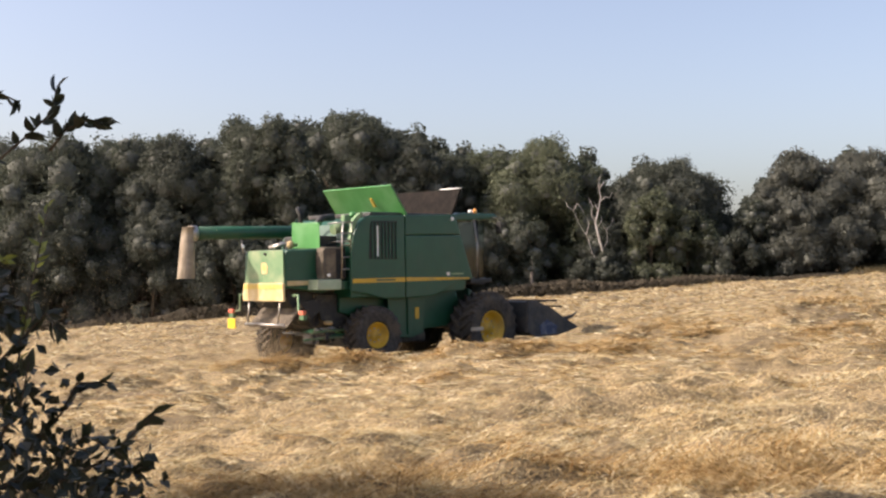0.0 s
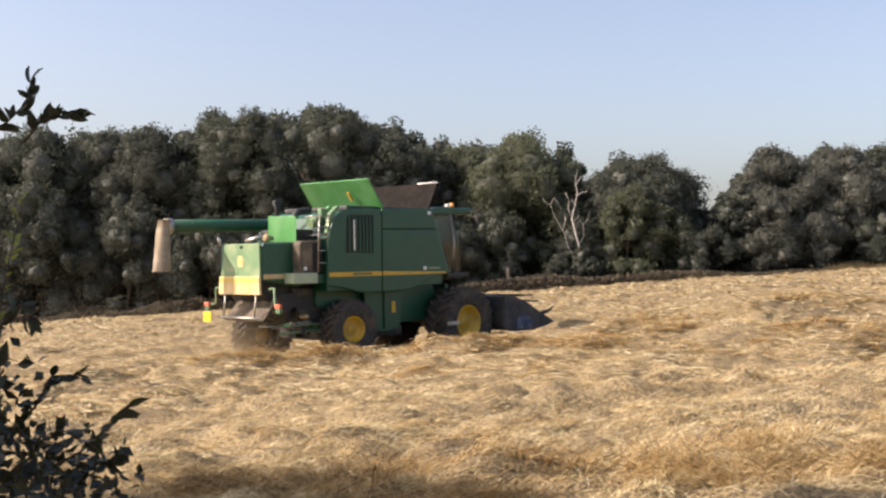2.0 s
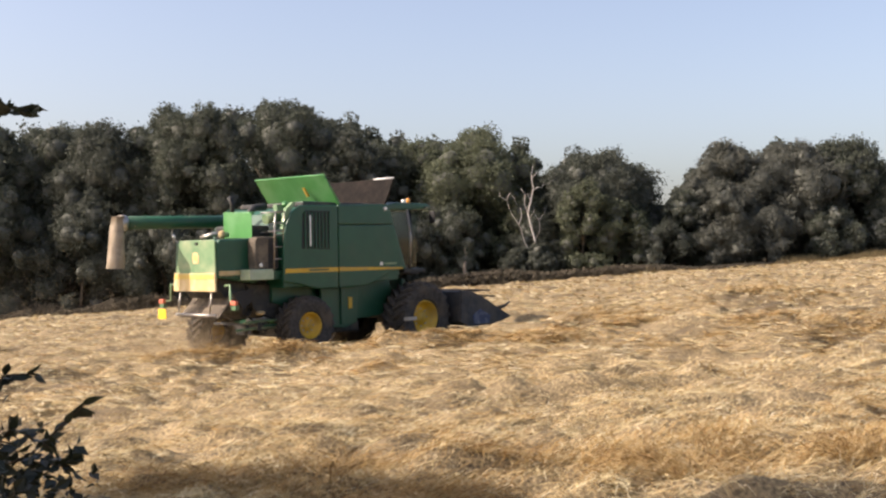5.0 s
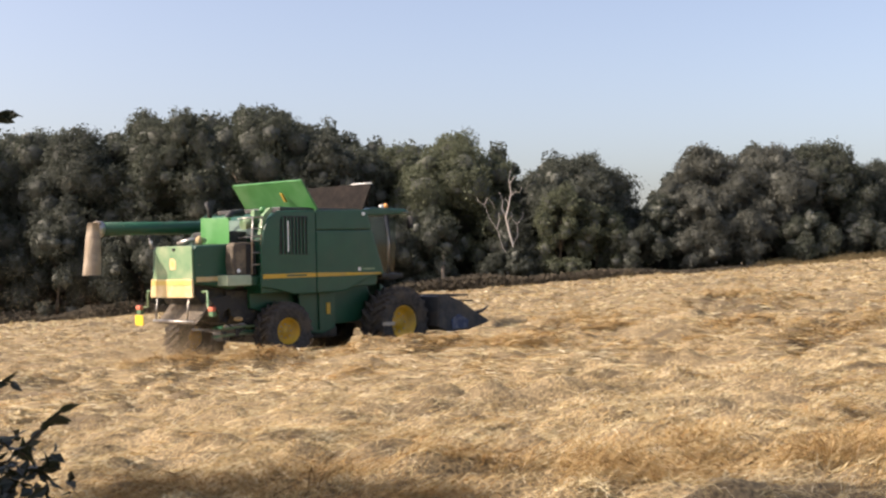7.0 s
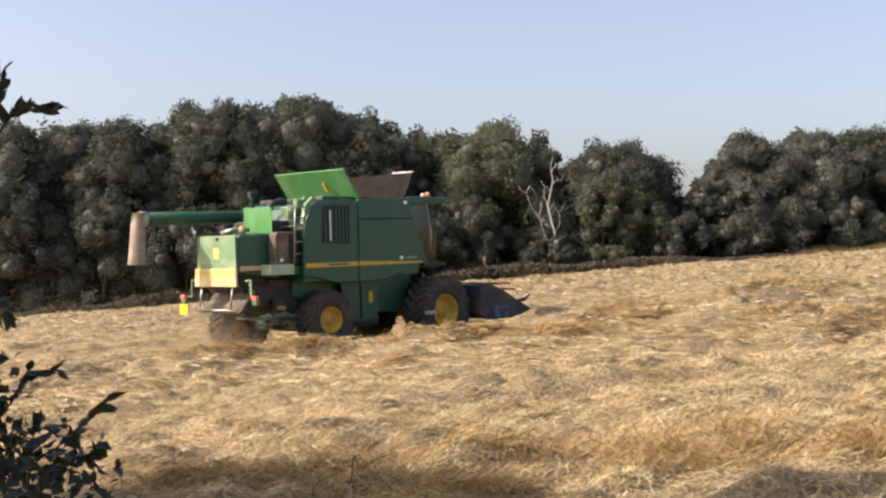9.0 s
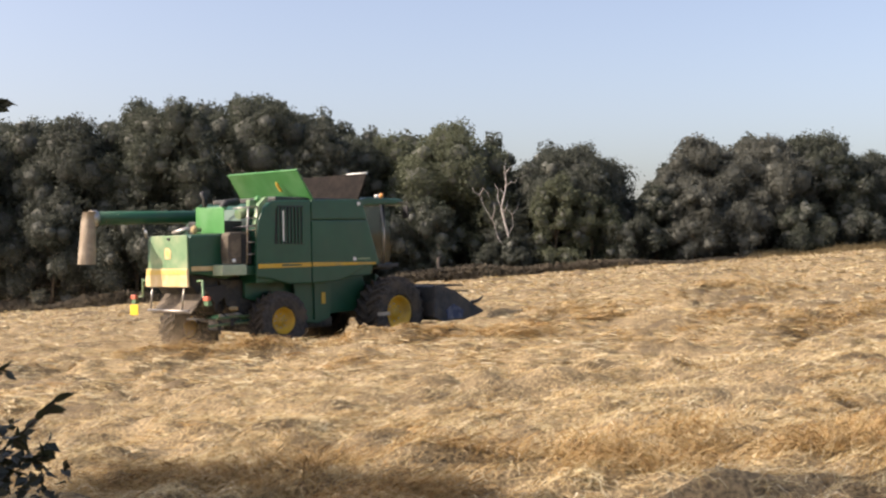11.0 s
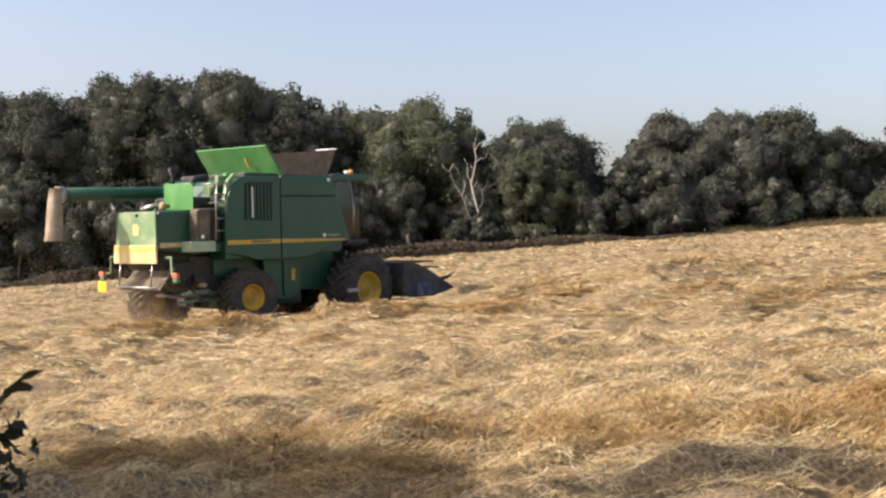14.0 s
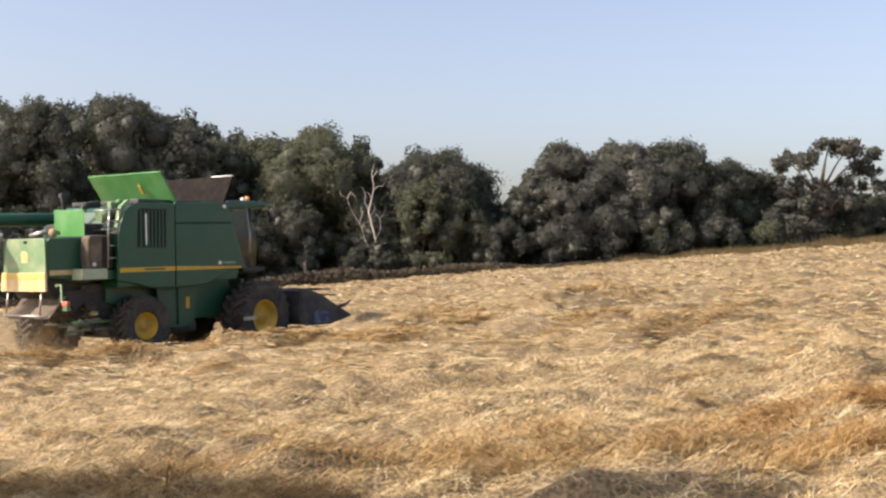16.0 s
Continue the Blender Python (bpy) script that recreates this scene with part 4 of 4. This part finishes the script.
    for k, (z, rx, ry) in enumerate(((3.46, .15, .18), (3.18, .17, .2), (2.75, .2, .21), (2.34, .22, .22), (2.17, .225, .225))):
        rings.append([spout.verts.new((-3.88 - .06 * k / 2 + rx * math.cos(a) * (1 + .1 * math.sin(5 * a + k)), 1.2 + ry * math.sin(a), z)) for a in (6.2832 * i / 24 for i in range(24))])
    for a, b in zip(rings, rings[1:]):
        for i in range(24):
            spout.faces.new((a[i], a[(i + 1) % 24], b[(i + 1) % 24], b[i])).smooth = True
    spout.faces.new(rings[0])
    add("spout", spout, M_CANVAS, auger, "dusty tan rubber spout")
    add("auger_elbow", ball((.6, 1.25, 3.36), .24), M_GREEN, auger)
    add("auger_rest", tube([(-2.2, 1.1, 2.8), (-2.2, 1.2, 3.16)], .03, 8), M_STEEL, root)
    # rear lamps on arms
    for s, y in ((-1, -1.12), (1, .78)):
        arm = add("lamp_arm", tube([(-2.3, y, 1.72), (-2.36, y + s * .28, 1.74), (-2.36, y + s * .30, 1.34), (-2.42, y + s * .55, 1.30)], .03, 8), M_GREEN_PALE, root)
        add("tail_lamp", block(-2.5, -2.4, y + s * .55 - .1, y + s * .55 + .1, 1.26, 1.37, .02), M_RED, arm, "red tail lamp")
        add("lamp_body", block(-2.48, -2.36, y + s * .55 - .09, y + s * .55 + .09, 1.14, 1.26, .02), M_GREEN_DUSTY, arm)
    add("marker_plate", block(-2.47, -2.45, 1.16, 1.50, .86, 1.12, .008), M_PLATE, root, "yellow reflective plate")
    add("mirror_arm", tube([(-2.35, .68, 2.7), (-2.42, .8, 2.92)], .015, 6), M_STEEL, root)
    add("rear_work_lamp", ball((-2.43, .81, 2.95), .05), M_WHITE, root)
    # cab
    in_cab("cab_floor", block(3.0, 4.5, -1.0, 1.0, 1.85, 2.05, .04), M_DARK)
    in_cab("cab_back", block(2.95, 3.1, -1.05, 1.05, 2.0, 3.66, .03), M_BLACK)
    in_cab("cab_roof", prism([(2.86, 3.62), (2.9, 3.78), (3.3, 3.86), (4.7, 3.84), (4.86, 3.76), (4.8, 3.68)], -1.2, 1.2, .05), M_GREEN, "dark green cab roof")
    for y in (-1.0, 1.0):
        in_cab("cab_window", prism([(3.14, 2.06), (3.14, 3.6), (4.1, 3.6), (4.4, 2.9), (4.36, 2.06)], y - .008, y + .008, 0), M_GLASS, "tinted cab side window").visible_shadow = False
        in_cab("cab_pillar", tube([(4.12, y, 3.66), (4.16, y, 2.8), (4.1, y, 2.0)], .04, 8), M_BLACK)
    in_cab("windscreen", prism([(-.97, 2.06), (-.97, 3.6), (.97, 3.6), (.97, 2.06)], 4.46, 4.475, 0, axis="x"), M_GLASS, "tinted cab windscreen").visible_shadow = False
    in_cab("grab_rail", tube([(3.62, -1.42, 2.02), (3.64, -1.46, 2.9), (3.68, -1.3, 3.66)], .035, 10), M_STEEL, "bright steel grab rail")
    in_cab("cab_step", block(3.3, 4.2, -1.5, -1.05, 1.92, 2.02, .02), M_DARK)
    in_cab("seat", block(3.3, 3.7, -.3, .3, 2.05, 2.9, .08), M_BLACK)
    in_cab("beacon", tube([(4.05, -1.0, 3.85), (4.05, -1.0, 3.93), (4.05, -1.0, 3.99)], [.07, .07, .04], 12), M_ORANGE, "amber beacon")
    in_cab("roof_lamp", tube([(3.85, -1.02, 3.84), (3.85, -1.02, 3.95)], .07, 12), M_WHITE)
    in_cab("mirror_bracket", tube([(4.5, -1.1, 3.72), (4.62, -1.45, 3.74), (4.6, -1.45, 3.4)], .02, 6), M_BLACK)
    in_cab("cab_mirror", block(4.56, 4.62, -1.56, -1.36, 3.28, 3.62, .02), M_BLACK)
    # feeder and header
    add("feeder_house", prism([(3.9, 1.05), (3.9, 1.75), (5.1, 1.0), (5.1, .35)], -.7, .7, .03), M_GREEN, root, "green feeder housing")
    lift = lambda pts: [(a, b + .22) for a, b in pts]
    lift3 = lambda pts: [(a, b, c + .22) for a, b, c in pts]
    hd = add("header", prism(lift([(4.78, .30), (4.72, 1.12), (4.86, 1.16), (5.0, .62), (5.3, .26), (6.1, .22), (6.1, .16), (4.9, .16)]), -2.1, 2.1, .02), M_HEADER, root, "worn grey cutting header")
    add("header_auger", tube(lift3([(5.25, -2.0, .58), (5.25, 2.0, .58)]), .22, 16), M_STEEL, hd)
    for y in (-2.2, 2.2):
        e = add("header_end", prism(lift([(4.62, .28), (4.66, 1.16), (5.0, 1.14), (5.5, .95), (6.1, .62), (6.5, .42), (6.62, .34), (5.9, .14), (4.9, .14)]), y - .06, y + .06, .025), M_HEADER, hd, "worn grey divider end")
        add("divider_horn", tube(lift3([(6.05, y, .6), (6.4, y, .66), (6.62, y, .78)]), [.06, .045, .02], 8), M_DARK, e)
        s = -1 if y < 0 else 1
        a, b = sorted((y + s * .062, y + s * .075))
        add("skid", prism(lift([(5.1, .2), (5.05, .45), (5.35, .62), (5.75, .42), (5.7, .2)]), a, b, .004), M_BLUE, e, "scuffed blue skid plate")
    for k in range(6):
        a = 2 * math.pi * k / 6
        add("reel_bar", tube(lift3([(5.75 + .42 * math.cos(a), -2.05, .95 + .2 * math.sin(a)), (5.75 + .42 * math.cos(a), 2.05, .95 + .2 * math.sin(a))]), .025, 6), M_DARK, hd)
    add("wheel_guard_label", block(2.86, 3.3, -1.925, -1.915, .62, .72, .002), M_STEEL, root)


harvester()


def chaff_dust():
    """Fine chaff and dust hanging low behind the harvester along its track."""
    gen = np.random.default_rng(31)
    n, m = 60000, 8000
    back = 1.6 + 12 * gen.random(n) ** 1.3
    off = gen.normal(.5, .9, n) * (1 + back * .08)
    up = gen.exponential(1, n) * (.22 + .06 * back)
    back, off, up = np.concatenate([back, gen.normal(1.9, .5, m)]), np.concatenate([off, gen.normal(.1, .6, m)]), np.concatenate([up, np.abs(gen.normal(.3, .38, m))])
    x, y = HARVESTER[0] - AHEAD[0] * back + LEFT[0] * off, HARVESTER[1] - AHEAD[1] * back + LEFT[1] * off
    pts = np.stack([x, y, ground(x, y, False) + up], -1)
    v, f = leaf_tips(pts, gen.normal(0, 1, (n + m, 3)), .013, 1.0, gen)
    tagged(quick_mesh("chaff_dust", v, f, 3, M_CHAFF), "pale tan chaff and dust drifting low behind the harvester", "dust", kind="stuff")


chaff_dust()


# ---------- the hedge beside the camera ----------
def leaf_mesh(name, length, width, mat):
    """A pointed leaf, folded along its midrib and drooping at the tip."""
    bm = bmesh.new()
    mid = [bm.verts.new((length * t, 0, -.18 * length * t * t)) for t in (0, .3, .65, 1)]
    for s in (-1, 1):
        edge = [bm.verts.new((length * t, s * width * w, .14 * width - .18 * length * t * t)) for t, w in ((.12, .35), (.38, .5), (.7, .34))]
        bm.faces.new((mid[0], mid[1], edge[1], edge[0]) if s > 0 else (edge[0], edge[1], mid[1], mid[0]))
        bm.faces.new((mid[1], mid[2], edge[2], edge[1]) if s > 0 else (edge[1], edge[2], mid[2], mid[1]))
        bm.faces.new((mid[2], mid[3], edge[2]) if s > 0 else (edge[2], mid[3], mid[2]))
    for f in bm.faces:
        f.smooth = True
    me = bpy.data.meshes.new(name)
    bm.to_mesh(me)
    bm.free()
    me.materials.append(mat)
    return me


def bush():
    gen = random.Random(11)
    y0 = 3.5
    root = thing("hedge_bush", "dark leafy hedge bush with long arching twigs", "bush", Matrix.Translation((-1.75, y0, height(-1.75, y0))))
    off = root.matrix_world.translation
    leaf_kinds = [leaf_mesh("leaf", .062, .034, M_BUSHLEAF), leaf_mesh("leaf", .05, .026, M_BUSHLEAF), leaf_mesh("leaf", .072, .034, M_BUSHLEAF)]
    sunlit_mesh = leaf_mesh("sunlit_leaf", .05, .022, M_BUSHSUNLIT)
    high_sprays = [  # twigs as (across, up); leaves per twig, in the sunlit colour or not
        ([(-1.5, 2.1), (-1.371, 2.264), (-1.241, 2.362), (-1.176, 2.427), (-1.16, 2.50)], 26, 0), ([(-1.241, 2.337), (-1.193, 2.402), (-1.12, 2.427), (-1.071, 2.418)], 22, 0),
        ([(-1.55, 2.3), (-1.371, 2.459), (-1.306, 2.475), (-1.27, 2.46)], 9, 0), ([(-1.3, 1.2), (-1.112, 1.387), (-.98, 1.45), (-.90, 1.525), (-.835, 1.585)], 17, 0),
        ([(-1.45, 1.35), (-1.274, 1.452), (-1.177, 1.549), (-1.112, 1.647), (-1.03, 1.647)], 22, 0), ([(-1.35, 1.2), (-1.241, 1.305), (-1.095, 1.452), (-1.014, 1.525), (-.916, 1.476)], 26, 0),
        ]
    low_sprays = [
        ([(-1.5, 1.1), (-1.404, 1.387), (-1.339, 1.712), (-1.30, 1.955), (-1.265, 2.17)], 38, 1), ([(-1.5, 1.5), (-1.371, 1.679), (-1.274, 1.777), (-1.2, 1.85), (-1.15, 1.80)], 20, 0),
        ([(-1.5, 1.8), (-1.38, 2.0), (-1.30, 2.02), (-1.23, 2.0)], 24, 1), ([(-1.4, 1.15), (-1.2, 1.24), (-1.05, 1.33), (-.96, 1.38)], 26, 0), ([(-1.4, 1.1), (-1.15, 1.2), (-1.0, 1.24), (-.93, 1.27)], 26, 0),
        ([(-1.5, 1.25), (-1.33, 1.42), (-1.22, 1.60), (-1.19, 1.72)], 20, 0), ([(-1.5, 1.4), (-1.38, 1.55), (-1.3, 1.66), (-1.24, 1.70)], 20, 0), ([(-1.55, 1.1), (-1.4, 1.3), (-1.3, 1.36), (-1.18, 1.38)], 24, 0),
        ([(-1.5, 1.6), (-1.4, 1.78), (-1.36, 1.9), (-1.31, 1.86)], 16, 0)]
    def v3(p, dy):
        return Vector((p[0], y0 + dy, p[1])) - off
    for pts, n, sunny in high_sprays + low_sprays:
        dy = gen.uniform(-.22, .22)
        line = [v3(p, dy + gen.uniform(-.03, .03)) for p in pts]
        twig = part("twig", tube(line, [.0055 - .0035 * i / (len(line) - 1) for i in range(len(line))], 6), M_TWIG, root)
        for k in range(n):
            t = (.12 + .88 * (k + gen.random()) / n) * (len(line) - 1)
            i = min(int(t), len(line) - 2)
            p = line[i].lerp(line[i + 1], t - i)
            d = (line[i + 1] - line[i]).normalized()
            is_sunlit = sunny and t > (len(line) - 1) * .45
            ob = new("leaf", sunlit_mesh if is_sunlit else gen.choice(leaf_kinds))
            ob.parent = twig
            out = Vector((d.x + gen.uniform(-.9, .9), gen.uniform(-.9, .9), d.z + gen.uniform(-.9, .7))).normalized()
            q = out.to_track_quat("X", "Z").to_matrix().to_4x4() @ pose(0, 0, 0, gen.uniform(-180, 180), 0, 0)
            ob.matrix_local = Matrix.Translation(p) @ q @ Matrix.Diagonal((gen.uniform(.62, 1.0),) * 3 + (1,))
    stems = bmesh.new()
    for k in range(9):
        x = gen.uniform(-.35, .3)
        tube([(x * .4, gen.uniform(-.1, .1), -.05), (x * .8, gen.uniform(-.15, .15), .7), (x + .1, gen.uniform(-.2, .2), 1.35 + gen.uniform(0, .6))], [.018, .014, .007], 6, stems)
    part("stems", stems, M_TWIG, root)
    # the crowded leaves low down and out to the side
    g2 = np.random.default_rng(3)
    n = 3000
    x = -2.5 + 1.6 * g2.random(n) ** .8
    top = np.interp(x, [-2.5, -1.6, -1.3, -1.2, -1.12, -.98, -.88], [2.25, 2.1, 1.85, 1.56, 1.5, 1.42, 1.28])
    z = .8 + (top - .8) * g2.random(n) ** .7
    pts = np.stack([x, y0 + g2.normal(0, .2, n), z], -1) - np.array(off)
    v, f = leaf_cards(pts, np.tile((0, -.5, .6), (n, 1)), .046, spread=1.0, gen=g2)
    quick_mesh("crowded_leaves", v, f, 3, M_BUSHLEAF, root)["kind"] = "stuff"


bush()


def hedge(x0, y0, long, tall, seed):
    """Tall unseen hedge, added so that its shade falls on the bush and the near field."""
    gen = np.random.default_rng(seed)
    root = thing("hedge", "tall unseen hedge added for its shade", "hedge", Matrix.Translation((x0, y0, height(x0, y0))), "hedges")
    lobes = []
    for k in range(int(9 * long)):
        x = gen.uniform(-long, long)
        lobes.append((x, gen.uniform(-.8, .8), .3 + (tall - .3 + .5 * math.sin(x * 2.1)) * gen.random() ** .6, gen.uniform(.45, .8)))
    v, f = foliage(lobes, int(1100 * long), .16, gen)
    quick_mesh("leaves", v, f, 3, M_LEAF, root)
    v, f = cores(lobes, .9, gen)
    quick_mesh("inner_foliage", v, f, 3, M_CORE, root, smooth=True)
    for k in range(int(3 * long)):
        x = -long + .3 + (2 * long - .6) * k / (3 * long)
        part("stem", tube([(x, 0, -.1), (x + .1, .1, 1.5), (x - .1, 0, tall - .8)], [.07, .05, .02], 6), M_BARK, root)


# unseen, placed so its shade lies over the near left of the field
hedge(-10.9, 9.5, 4.2, 5.2, 77)
# unseen tree, its crown set to shade the near right of the field
tree(-8.8, 7.0, 9.4, 2.2, M_LEAF, 500, leaves=9000, size=.2, low=2.5, label="unseen tree added for its shade", name="hedge_tree", bunches=20, group="hedges")
# unseen, stands where it shades the bush
hedge(-4.6, 3.1, 1.6, 4.0, 78)
# unseen, added behind the camera to hold back sky light
hedge(-3.0, -2.6, 6.0, 3.6, 79)
